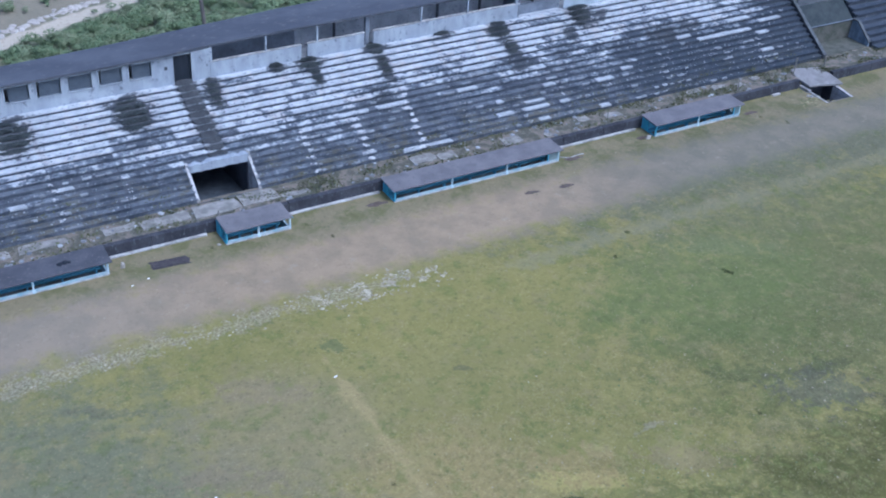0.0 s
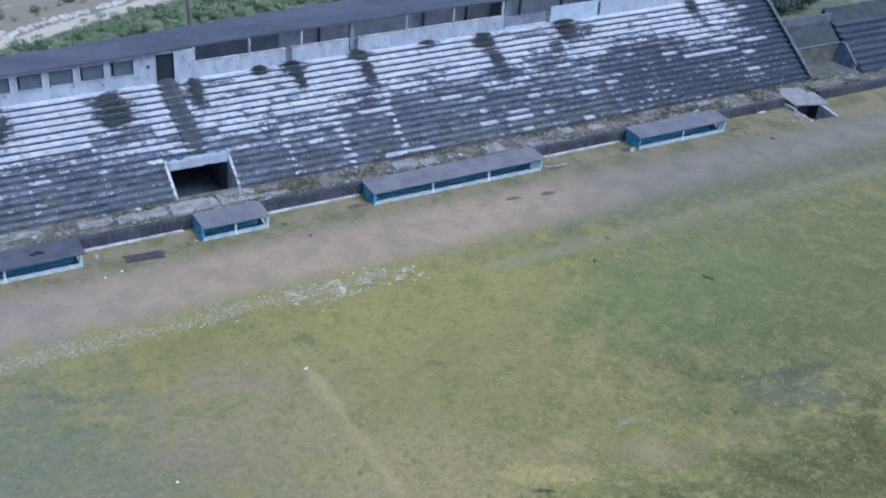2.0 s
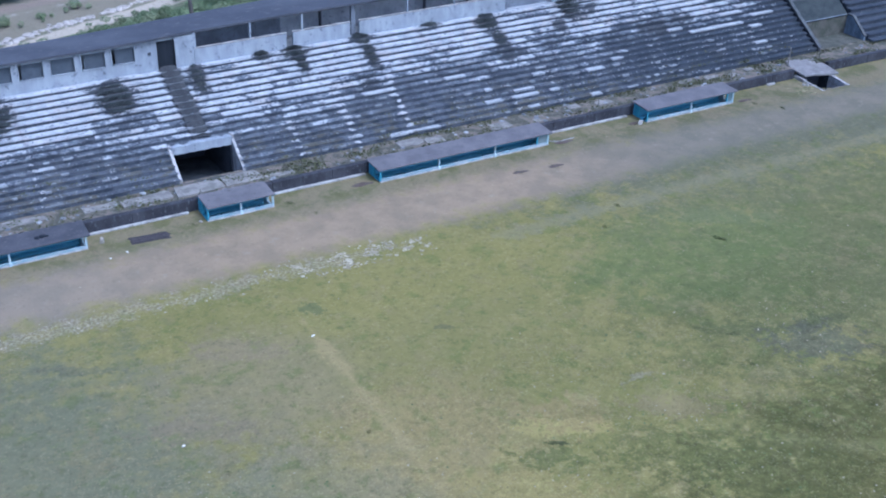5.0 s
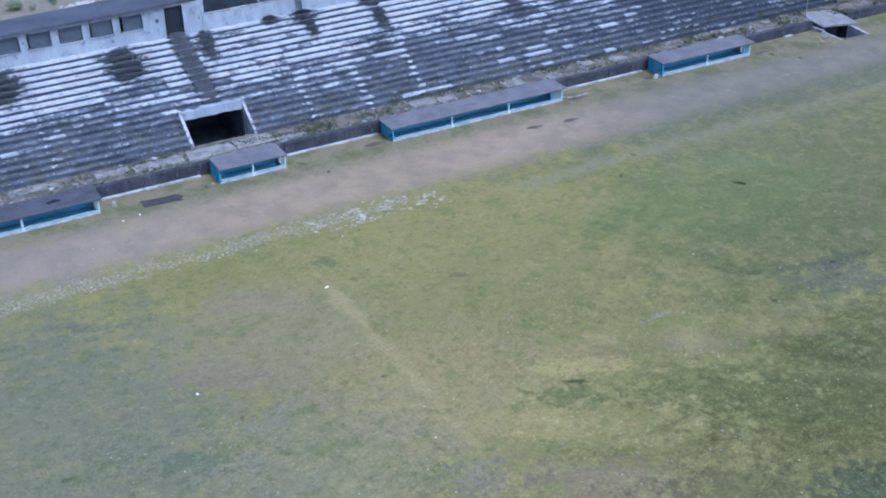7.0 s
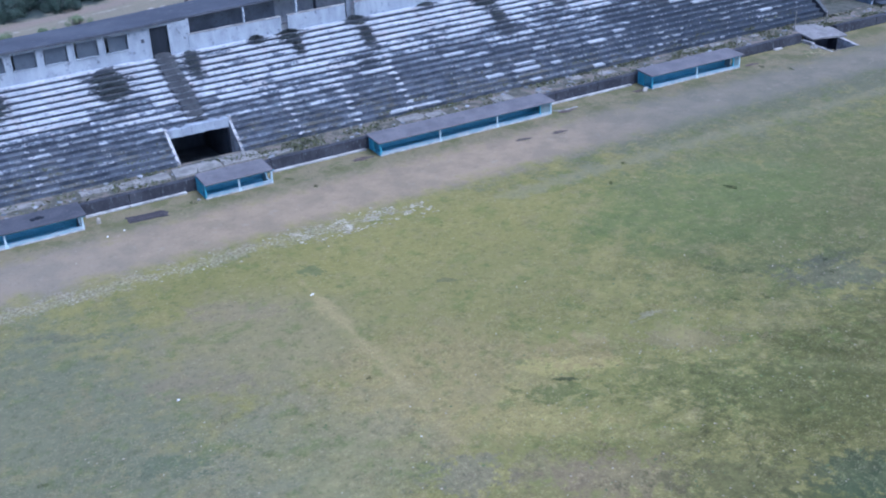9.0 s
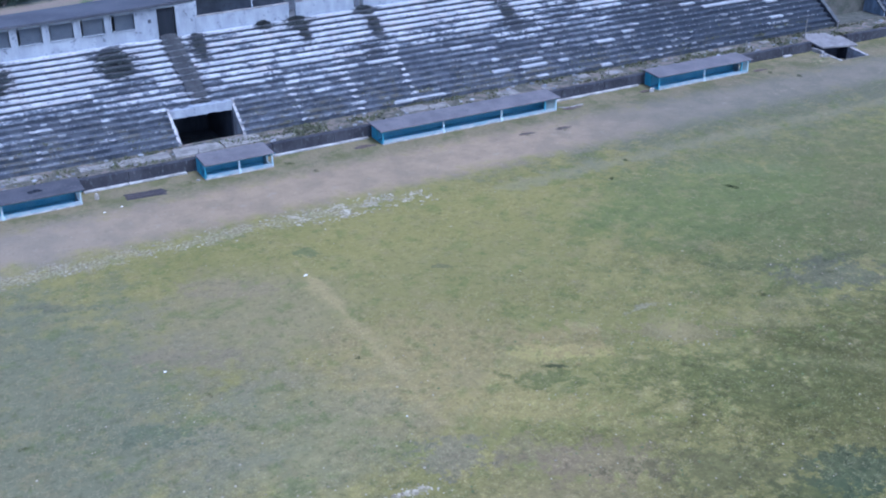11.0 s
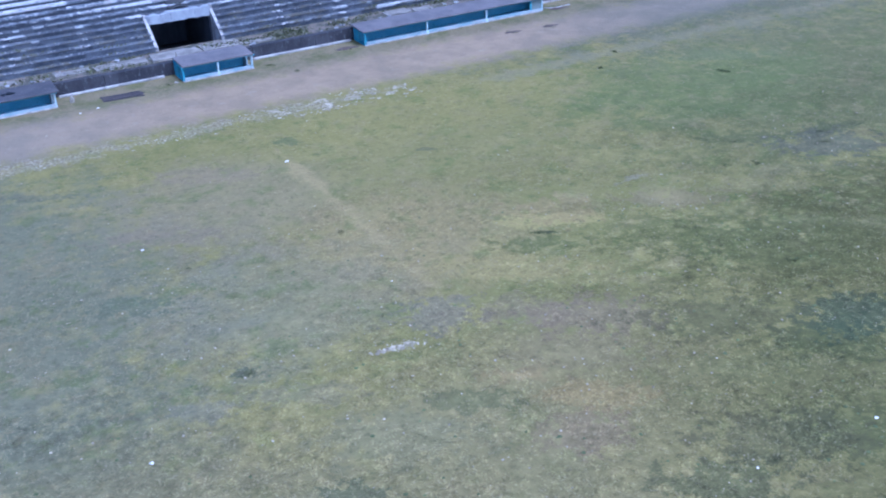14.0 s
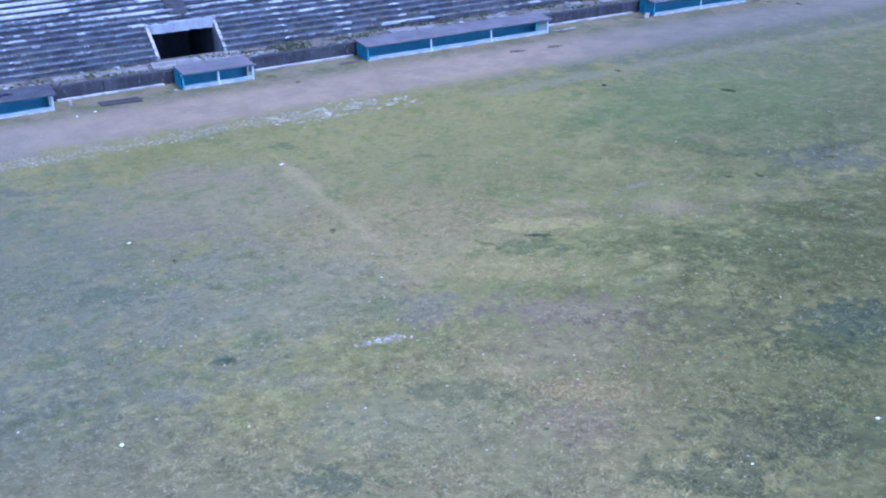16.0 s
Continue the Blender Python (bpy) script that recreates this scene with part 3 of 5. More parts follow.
while x < 95:
    w = rng.uniform(3.8, 5.0)
    if not (PIT[0] - 0.3 < x + w and x < PIT[1] + 0.3):
        boxes("wall_panel", BANK, bank, (x, x + w - 0.02, 1.75 + rng.uniform(-0.015, 0.015) - bank.location.y, 2.15 - 1.75, 0, 0.8 + rng.uniform(-0.03, 0.03)), bevel=0.02)
        if x < 30 and not any(a - 0.2 < x + w and x < b + 0.2 for a, b, n in DUGOUTS):
            boxes("kerb_stone", KERB, kerb, (x, x + w * rng.uniform(0.86, 0.99), rng.uniform(0.10, 0.16), 0.34, 0, rng.uniform(0.08, 0.14)), bevel=0.02)
    x += w
for x0, x1 in ((36.0, 38.1), (38.12, 40.66), (44.75, 45.6), (45.62, 48.2)):
    boxes("wall_panel", BANK, bank, (x0, x1, 0.004, 0.398, 0, 0.79), bevel=0.02)
for x0, x1 in ((-19.6, -16.9), (-16.85, -13.2), (-7.4, -4.3), (-4.2, -0.5), (14.4, 17.6), (17.7, 22.4), (37.4, 38.3)):
    boxes("kerb_stone", KERB, kerb, (x0, x1, 0.10, 0.346, 0, 0.11), bevel=0.02)
bm = bmesh.new()
box(bm, -44, 40.8, 2.16, 4.6, 0, 0.77)
box(bm, 44.75, 95, 2.16, 4.6, 0, 0.77)
box(bm, 40.8, 44.75, 3.1, 4.6, 0, 0.77)
walkway = tagged(part("walkway", bm, WALKWAY), "overgrown earth and concrete walkway below the steps", "walkway", kind="structure")
rng = random.Random(7)
for x0, x1, y0, y1, h in ((-13.5, -10.2, 2.5, 3.9, 0.10), (-17.0, -13.7, 2.7, 3.75, 0.08), (-19.4, -17.1, 3.0, 3.8, 0.05), (-10.1, -7.6, 2.6, 4.1, 0.07),
                          (-7.4, -5.2, 2.5, 3.0, 0.06), (3.0, 4.9, 2.7, 3.9, 0.07), (5.1, 6.4, 2.5, 3.5, 0.05), (10.6, 12.4, 2.5, 3.6, 0.06),
                          (14.2, 15.0, 2.4, 2.9, 0.05), (29.5, 30.9, 3.5, 4.1, 0.07), (32.2, 33.6, 3.3, 4.0, 0.07), (34.4, 35.4, 2.9, 3.5, 0.06),
                          (-24.5, -21.5, 3.2, 4.0, 0.05), (-28.5, -25.0, 3.0, 3.9, 0.05),
                          (36.6, 37.5, 3.4, 4.0, 0.06), (20.4, 22.0, 2.9, 3.6, 0.04), (18.0, 19.2, 3.3, 4.0, 0.05)):
    bm = bmesh.new()
    n = 9
    ring = [(x0 + (x1 - x0) * u + rng.uniform(-0.12, 0.12), y0 + (y1 - y0) * v + rng.uniform(-0.12, 0.12)) for u, v in
            ((0, 0), (0.35, 0.03), (0.7, 0), (1, 0.1), (1, 0.6), (0.95, 1), (0.6, 0.95), (0.3, 1), (0.02, 0.9))]
    low = [bm.verts.new((px, py, 0.7)) for px, py in ring]
    top = [bm.verts.new((px, py, 0.77 + h)) for px, py in ring]
    bm.faces.new(top)
    for i in range(n):
        bm.faces.new((low[i], low[(i + 1) % n], top[(i + 1) % n], top[i]))
    part("paving_slab", bm, SLAB, walkway)

bm = bmesh.new()
for k in range(700):
    x = rng.uniform(-30, 62)
    y = rng.uniform(2.2, 4.3)
    if noise.noise((x * 0.5, y, 7)) > -0.1:
        lump(bm, x, y, 0.76, rng.choice((0.03, 0.05, 0.07, 0.11, 0.2)) * rng.uniform(0.6, 1.2), rng, 0.35)
tagged(part("walkway_rubble", bm, CRUMBS), "broken concrete bits strewn on the walkway", "rubble", kind="stuff")


def herbs(count, place, rng):
    """Bent leaves, each on its own, over an area."""
    verts, faces = [], []
    for k in range(count):
        x, y, z = place()
        h, a, t = rng.uniform(0.05, 0.16), rng.uniform(0, 6.283), rng.uniform(0, 6.283)
        w, l = h * 0.35, h * rng.uniform(0.5, 1.6)
        s = len(verts)
        verts += [(x - w * math.cos(t), y - w * math.sin(t), z), (x + w * math.cos(t), y + w * math.sin(t), z),
                  (x + w * math.cos(t) + l * math.cos(a), y + w * math.sin(t) + l * math.sin(a), z + h), (x - w * math.cos(t) + l * math.cos(a), y - w * math.sin(t) + l * math.sin(a), z + h * 0.8)]
        faces.append((s, s + 1, s + 2, s + 3))
    return verts, faces


def on_walkway():
    while True:
        x, y = rng.uniform(-32, 64), rng.uniform(2.2, 4.5)
        if noise.noise((x * 0.35, y * 0.8, 1)) + rng.gauss(0, 0.15) > 0.12 and not (40 < x < 43.7 and y < 3.1) and not (-12.8 < x < -8.2 and y > 4.1):
            return x, y, 0.76


def at_the_foot():
    while True:
        x, i = rng.uniform(-32, 45), rng.choice((0, 0, 0, 1, 1, 2, 3))
        if noise.noise((x * 0.5, i * 0.6, 4)) > 0.15 and not -12.9 < x < -8.1:
            return warp(x, FOOT + i * TREAD + rng.uniform(0, 0.4), 0.8 + RISE * (i + 1) - 0.01)


ROWS, TREAD, RISE, FOOT = 17, 0.447, 0.3, 4.3
tagged(from_arrays("walkway_herbs", *herbs(7000, on_walkway, rng), HERB), "low yellow-green weeds over the walkway", "weeds", kind="stuff")
tagged(from_arrays("step_herbs", *herbs(550, at_the_foot, rng), HERB), "weeds in the joints of the lowest steps", "weeds", kind="stuff")

# ---- the steps ----
ROWS, TREAD, RISE, FOOT = 17, 0.447, 0.3, 4.3
terrace = empty("terrace", 0, 0, 0, label="long concrete standing steps, limewash flaking, black growth, painted darker eastwards", category="terrace", kind="structure")
rng = random.Random(11)


def step(bm, x0, x1, i, rng, tread=TREAD, rise=RISE, foot=FOOT, z0=0.8, bent=True, nosing=0.05):
    """A slab with a nosing over a recessed riser."""
    y, z = foot + i * tread + rng.uniform(-0.02, 0.02), z0 + rise * (i + 1) + rng.uniform(-0.018, 0.018)
    v = box(bm, x0, x1, y - 0.03, y + tread + 0.12, z - nosing, z, bent)
    for q in v[4:]:
        q.co.z += rng.uniform(-0.012, 0.012)


NOSING = [0.06 + 0.06 * min(1, max(0, (i - 5) / 4)) for i in range(ROWS)]
breaks = [0.35 + 4.35 * k for k in range(-6, 11)] + [45.9]
for i in range(ROWS):
    for a, b in zip(breaks, breaks[1:]):
        cut = [(a, b)]
        if i < 5 and a < -8.35 and b > -12.65:
            cut = [c for c in ((a, min(b, -12.65)), (max(a, -8.35), b)) if c[1] - c[0] > 0.1]
        for c, d in cut:
            bm = bmesh.new()
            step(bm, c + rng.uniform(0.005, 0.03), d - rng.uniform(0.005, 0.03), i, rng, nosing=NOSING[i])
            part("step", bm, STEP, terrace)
bm = bmesh.new()
for i in range(ROWS):
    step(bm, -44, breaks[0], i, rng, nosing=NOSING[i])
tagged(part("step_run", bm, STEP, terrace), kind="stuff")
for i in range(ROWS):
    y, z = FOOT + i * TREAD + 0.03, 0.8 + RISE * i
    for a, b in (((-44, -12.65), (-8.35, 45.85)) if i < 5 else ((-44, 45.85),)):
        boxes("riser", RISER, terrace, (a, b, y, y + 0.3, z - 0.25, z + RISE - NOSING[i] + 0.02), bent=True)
# clean pale slabs that stand out among the black ones: x from, x to, row
for x0, x1, i in ((2.3, 4.7, 7), (5.0, 6.95, 0), (2.9, 4.3, 0), (-21.1, -20.1, 5), (11.6, 13.1, 2), (14.4, 16.2, 3), (14.2, 16.4, 2), (16.7, 17.8, 5),
                  (21.7, 23.4, 4), (20.9, 21.9, 0), (33.6, 39.6, 7), (9.3, 11.0, 7), (-24.3, -23.2, 4), (31.5, 33.0, 8), (37.6, 40.2, 9), (41.0, 43.6, 8), (40.2, 41.5, 6),
                  (39.6, 41.0, 3), (-0.8, 1.6, 7), (15.0, 16.0, 0), (24.5, 25.4, 5), (-6.3, -5.5, 8), (17.6, 18.4, 2), (12.0, 12.6, 4)):
    bm = bmesh.new()
    y, z = FOOT + i * TREAD, 0.8 + RISE * (i + 1)
    v = box(bm, x0, x1, y - 0.045, y + TREAD - 0.06 + rng.uniform(-0.1, 0.02), z - 0.09, z + 0.03, True)
    for q in v:
        q.co.x += rng.uniform(-0.08, 0.08)
    part("patched_slab", bm, PALE_SLAB, terrace, "clean pale concrete slab")
# crumbled joints run down the steps
bm = bmesh.new()
for x0, a, b, count, size in ((0.35, 0, 8, 330, 1.0), (4.75, 0, 8, 330, 1.0), (-3.9, 0, 7, 200, 0.8), (-16.8, 2, 7, 80, 0.65), (-21.4, 0, 7, 120, 0.7), (29.0, 1, 8, 110, 0.6), (39.9, 0, 5, 90, 0.75),
                              (23.0, 3, 8, 60, 0.6), (14.2, 0, 4, 70, 0.65), (9.2, 2, 7, 70, 0.6), (-7.8, 4, 9, 40, 0.6), (18.2, 0, 5, 80, 0.65), (34.2, 2, 6, 50, 0.6)):
    for k in range(count):
        i = rng.randint(a, b)
        if (i + int(x0)) % 3 == 0 and rng.random() < 0.6:
            continue
        y, z = FOOT + i * TREAD + rng.uniform(-0.02, 0.36), 0.8 + RISE * (i + 1)
        lump(bm, *warp(x0 + 0.12 * math.sin(i * 2.1 + x0) + rng.gauss(0, 0.13), y, z - 0.01), rng.uniform(0.03, 0.13) * size, rng, 0.3)
for x0 in (0.35, 4.75, -3.9):
    for i in range(0, 9 if x0 > 0 else 7):
        if noise.noise((x0, i * 0.9, 4)) > -0.25:
            for k in range(3):
                lump(bm, *warp(x0 + rng.gauss(0, 0.10), FOOT + i * TREAD + rng.uniform(-0.03, 0.3), 0.79 + RISE * (i + 1)), rng.uniform(0.09, 0.17), rng, 0.3)
tagged(part("joint_rubble", bm, JOINT), "pale crumbled concrete in the joints of the steps", "rubble", kind="stuff")
bm = bmesh.new()
for k in range(1900):
    i, x = min(rng.randint(0, 16), rng.randint(0, 16)), rng.uniform(-26, 45)
    if i < 6 and -12.9 < x < -8.1:
        continue
    lump(bm, *warp(x, FOOT + i * TREAD + rng.uniform(0.0, 0.36), 0.79 + RISE * (i + 1)), rng.uniform(0.025, 0.08), rng)
for k in range(700):
    i, x = rng.randint(0, 15), rng.uniform(19, 42)
    if noise.noise((x * 0.4, i * 0.35, 8)) > -0.1:
        lump(bm, *warp(x, FOOT + i * TREAD + rng.uniform(0.0, 0.3), 0.79 + RISE * (i + 1)), rng.uniform(0.03, 0.10), rng, 0.5)
tagged(part("rubble", bm, CRUMBS), "crumbled concrete bits scattered over the steps", "rubble", kind="stuff")

# chipped nosings that show clean concrete
bm = bmesh.new()
for k in range(330):
    i, x = rng.randint(0, 9), rng.uniform(-26, 44)
    if (i < 6 and -13.2 < x < -8.1) or noise.noise((x * 0.25, i * 0.3, 5)) < -0.05:
        continue
    y, z, n = FOOT + i * TREAD, 0.8 + RISE * (i + 1), rng.uniform(0.12, 0.7)
    v = box(bm, x, x + n, y - 0.05, y + rng.uniform(0.05, 0.22), z - rng.uniform(0.03, 0.10), z + 0.025, True)
    for q in v:
        q.co.x += rng.uniform(-0.06, 0.06)
        q.co.y += rng.uniform(-0.02, 0.02)
tagged(part("chipped_nosing", bm, CRUMBS, terrace), kind="stuff")

# trodden ramp over the steps, from the gallery door to the passage
bm = bmesh.new()
rows = []
for j in range(40):
    y = 6.75 + 5.1 * j / 39
    mid_x = -10.68 - 0.085 * (y - 11.8)
    half_w = 0.66 + 0.16 * noise.noise((y * 1.3, 2, 0)) + rng.uniform(-0.05, 0.05)
    z = 1.06 + (y - FOOT) * RISE / TREAD
    rows.append([bm.verts.new(warp(mid_x + k * half_w, y, z + dz + rng.uniform(-0.02, 0.02))) for k, dz in ((-1.15, -0.38), (-0.9, -0.05), (-0.3, 0.03), (0.35, 0.04), (0.9, -0.05), (1.15, -0.38))])
for a, b in zip(rows, rows[1:]):
    for k in range(5):
        bm.faces.new((a[k], a[k + 1], b[k + 1], b[k]))
tagged(part("earth_ramp", bm, RAMP_SOIL), "trodden dark earth ramp laid over the steps", "ramp")


def step_shrub(x0, y0, rx, ry, high, rng):
    """A low dark bush rooted in the joints of the steps."""
    verts, faces = [], []
    for k in range(int(2600 * rx * ry) + 250):
        a, r = rng.uniform(0, 6.283), math.sqrt(rng.random())
        edge = 1 + 0.35 * noise.noise((2 * math.cos(a) + x0, 2 * math.sin(a), y0))
        x, y = x0 + rx * r * edge * math.cos(a), y0 + ry * r * edge * math.sin(a)
        i = max(0, min(16, int((y - FOOT) / TREAD)))
        z = 0.8 + RISE * (i + 1) + 0.55 * high * rng.random() * (1.1 - 0.7 * r)
        s, t, u = rng.uniform(0.05, 0.12), rng.uniform(0, 6.283), rng.uniform(-0.6, 0.6)
        n = len(verts)
        dx, dy = s * math.cos(t), s * math.sin(t)
        verts += [warp(x - dx, y - dy, z), warp(x + dy * 0.5, y - dx * 0.5, z + s * u), warp(x + dx, y + dy, z + s * 0.5), warp(x - dy * 0.5, y + dx * 0.5, z + s * 0.3)]
        faces.append((n, n + 1, n + 2, n + 3))
    ob = from_arrays("step_shrub", verts, faces, STEP_SHRUB)
    tagged(ob, "low dark shrub growing in the joints of the steps", "shrub", "shrubs on the steps")


for x, y, rx, ry, h in ((-14.9, 10.3, 1.05, 1.0, 0.45), (-22.95, 10.35, 1.1, 0.9, 0.4), (-3.8, 11.6, 0.45, 0.35, 0.5), (-1.3, 11.45, 0.75, 0.5, 0.45), (-1.1, 10.6, 0.35, 0.6, 0.25),
                        (4.2, 11.7, 0.55, 0.6, 0.4), (4.4, 10.4, 0.35, 0.8, 0.2), (10.2, 11.75, 0.6, 0.25, 0.3), (15.2, 11.2, 0.8, 0.6, 0.4), (15.6, 9.8, 0.45, 0.5, 0.2),
                        (23.3, 11.3, 1.0, 0.8, 0.45), (-8.9, 10.8, 0.35, 0.9, 0.2), (37.3, 11.7, 0.5, 0.7, 0.35)):
    step_shrub(x, y, rx, ry, h, rng)

# ---- passage through the steps ----
passage = empty("passage_portal", -10.5, 5.5, 0, label="concrete passage mouth with a flaking white lintel in the steps", category="entrance")


def local(name, material, parent, *sizes, label="", bevel=0.0):
    """Boxes given in world metres, under a parent that stands elsewhere."""
    px, py, pz = parent.location
    return boxes(name, material, parent, *[(a - px, b - px, c - py, d - py, e - pz, f - pz) for a, b, c, d, e, f in sizes], label=label, bevel=bevel)


bm = bmesh.new()
rng = random.Random(3)
edge = [(-2.15 + 4.3 * k / 14, 2.02 + (rng.uniform(-0.04, 0.05) if 0 < k < 14 else 0), 2.64 + rng.uniform(-0.10, 0.03)) for k in range(15)]
front = [[bm.verts.new((x, 0.66, z)) for x, z, t in edge], [bm.verts.new((x, 0.66, t)) for x, z, t in edge]]
rear = [[bm.verts.new((x, 1.1, z)) for x, z, t in edge], [bm.verts.new((x, 1.1, t)) for x, z, t in edge]]
for k in range(14):
    for a, b in ((front[0], front[1]), (front[1], rear[1]), (rear[1], rear[0]), (rear[0], front[0])):
        bm.faces.new((a[k], a[k + 1], b[k + 1], b[k]))
for k in (0, 14):
    bm.faces.new((front[0][k], front[1][k], rear[1][k], rear[0][k]))
part("lintel", bm, WHITE_WALL, passage, "flaking white lintel")
for x0, x1 in ((-2.3, -2.1), (2.1, 2.3)):
    bm = bmesh.new()
    prism(bm, ((-1.2, -1.2), (-1.2, 0.98), (-1.0, 1.16), (0.75, 2.44), (0.75, 2.64), (1.1, 2.63), (1.1, -1.2)), x0, x1)
    part("side_wall", bm, KERB, passage, "flaking whitewashed side wall")
# inner walls, ceiling and ramp are coloured dark to stand for the passage's shade
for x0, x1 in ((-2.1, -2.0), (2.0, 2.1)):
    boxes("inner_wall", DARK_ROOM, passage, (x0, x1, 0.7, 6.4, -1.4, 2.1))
bm = bmesh.new()
prism(bm, ((-1.3, 0.78), (-0.9, 0.74), (0.9, -0.75), (6.4, -1.2), (6.4, -1.5), (-1.3, -1.5)), -2.1, 2.1)
part("ramp", bm, YARD, passage, "passage floor ramp, toned dark for the shade inside")
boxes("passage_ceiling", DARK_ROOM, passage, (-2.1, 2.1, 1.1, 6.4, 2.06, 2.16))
boxes("end_wall", YARD, passage, (-2.1, 2.1, 6.4, 6.5, -1.4, 2.1))

# ---- gallery building on top of the steps ----
building = empty("gallery_building", 0, 0, 0, label="derelict white gallery with open bays and a flat dark roof", category="building")


def bent(name, material, *sizes, label="", bevel=0.0, parent=building):
    return boxes(name, material, parent, *sizes, label=label, bevel=bevel, bent=True)


YW = 11.9
wins = [(-22.55 + 2.03 * k, -21.0 + 2.03 * k) for k in range(-9, 5)]
bent("wall", WHITE_WALL, (-44, -11.33, YW, YW + 0.2, 5.6, 6.8), (-44, -11.33, YW, YW + 0.2, 7.86, 8.1), (-12.85, -11.33, YW, YW + 0.2, 6.8, 7.86),
     (-10.05, -8.68, YW, YW + 0.2, 5.6, 8.1), (-11.33, -10.05, YW, YW + 0.2, 7.96, 8.1), label="flaking white front wall")
prev = -44
for a, b in wins:
    bent("wall_pier", WHITE_WALL, (prev, a, YW, YW + 0.2, 6.8, 7.86))
    w = bent("window", WHITE_WALL, (a, b, YW - 0.06, YW + 0.14, 6.74, 6.80), (a - 0.09, a, YW - 0.05, YW + 0.1, 6.8, 7.9), (b, b + 0.09, YW - 0.05, YW + 0.1, 6.8, 7.9), label="unglazed window opening with a rendered surround")
    if a > -30:
        gap = 0.08 + 0.3 * abs(math.sin(a * 1.7))
        bent("board", WINDOW_BOARD, (a + gap, b - 0.02, YW + 0.12, YW + 0.15, 6.8, 7.85), parent=w, label="grey board across most of the opening")
    prev = b
bent("door", DOOR, (-11.27, -10.1, YW + 0.12, YW + 0.17, 5.9, 7.92), label="dark closed door")
for x in (-11.42, -10.05):
    bent("door_jamb", WHITE_WALL, (x, x + 0.09, YW - 0.04, YW + 0.2, 5.9, 8.0))
bent("hole", DARK_ROOM, (-11.98, -11.75, YW - 0.012, YW, 7.05, 7.3), label="dark broken patch in the render")
for a, b, z in ((-8.68, -1.68, 7.03), (-1.18, 3.5, 7.05), (4.25, 17.45, 7.06)):
    bent("parapet", WHITE_WALL, (a, b, YW, YW + 0.16, 5.6, z), bevel=0.03, label="flaking white parapet")
    bent("coping", KERB, (a - 0.02, b + 0.02, YW - 0.03, YW + 0.19, z, z + 0.04))
for x, w in ((-8.6, 0.2), (-4.45, 0.14), (-0.4, 0.15), (8.4, 0.15), (12.62, 0.15), (17.25, 0.22), (27.2, 0.16)):
    bent("column", WHITE_WALL, (x - w / 2, x + w / 2, YW + 0.0, YW + 0.17, 7.0, 8.32), bevel=0.015)
bent("column", GREY_WALL, (3.72, 4.06, YW + 0.3, YW + 0.6, 5.9, 8.32), label="dark stained column")
for x in (1.8, 10.9, 14.9, 20.2, 24.5):
    bent("inner_post", DARK_ROOM, (x, x + 0.16, 13.7, 13.86, 5.9, 8.1))
bent("gallery_floor", INNER, (-44, 45.9, YW + 0.2, 14.4, 5.55, 5.9))
bent("rear_wall", INNER, (-44, 45.9, 14.2, 14.4, 0.8, 8.2))
# panel added before the rear wall to give this bay a darker tone
bent("rear_dark_panel", GREY_WALL, (-8.7, -1.3, 13.95, 14.1, 5.9, 8.05), label="panel added to darken the rear wall")
for x in (-12.75, -8.9, 17.6, 27.5):
    bent("partition", GREY_WALL, (x, x + 0.15, YW + 0.22, 14.18, 5.9, 8.05))
bent("stair_panel", GREY_WALL, (17.5, 22.0, YW + 0.5, YW + 0.65, 5.2, 6.7), label="dark stained stair wall")
bent("end_wall", WHITE_WALL, (27.3, 45.0, YW, YW + 0.2, 5.6, 8.6), (44.8, 45.0, YW + 0.2, 14.2, 0.8, 8.6), label="blank flaking white wall")
bm = bmesh.new()
for k in range(41):
    x = 22.1 + k * 0.12
    box(bm, x, x + 0.12, YW + (0.0 if k % 2 else 0.035), YW + 0.06, 5.95, 7.25, True)
part("ribbed_panel", bm, SHEET, building, "pale ribbed metal parapet sheet")
bm = bmesh.new()
n = 62
tops = []
for k in range(n + 1):
    x = -44 + (62.2) * k / n
    y1 = 14.35 + max(0, (x + 22) * 0.052)
    e = YW - 0.05 - 0.25 * min(1, max(0, (-9 - x) / 3))
    q = 0.2 * min(1, max(0, (x + 16) / 14))
    tops.append([bm.verts.new(p) for p in (warp(x, e, 8.1 + q), warp(x, y1, 8.14 + q), warp(x, y1, 8.34 + q), warp(x, e, 8.26 + q))])
for a, b in zip(tops, tops[1:]):
    for q in range(4):
        bm.faces.new((a[q], a[(q + 1) % 4], b[(q + 1) % 4], b[q]))
bm.faces.new(tops[0])
bm.faces.new(tops[-1][::-1])
part("roof", bm, ROOF, building, "flat dark bitumen roof")
bm = bmesh.new()
box(bm, 18.2, 46.0, YW - 0.1, 14.6, 8.62, 8.8, True)
part("roof", bm, ROOF, building)


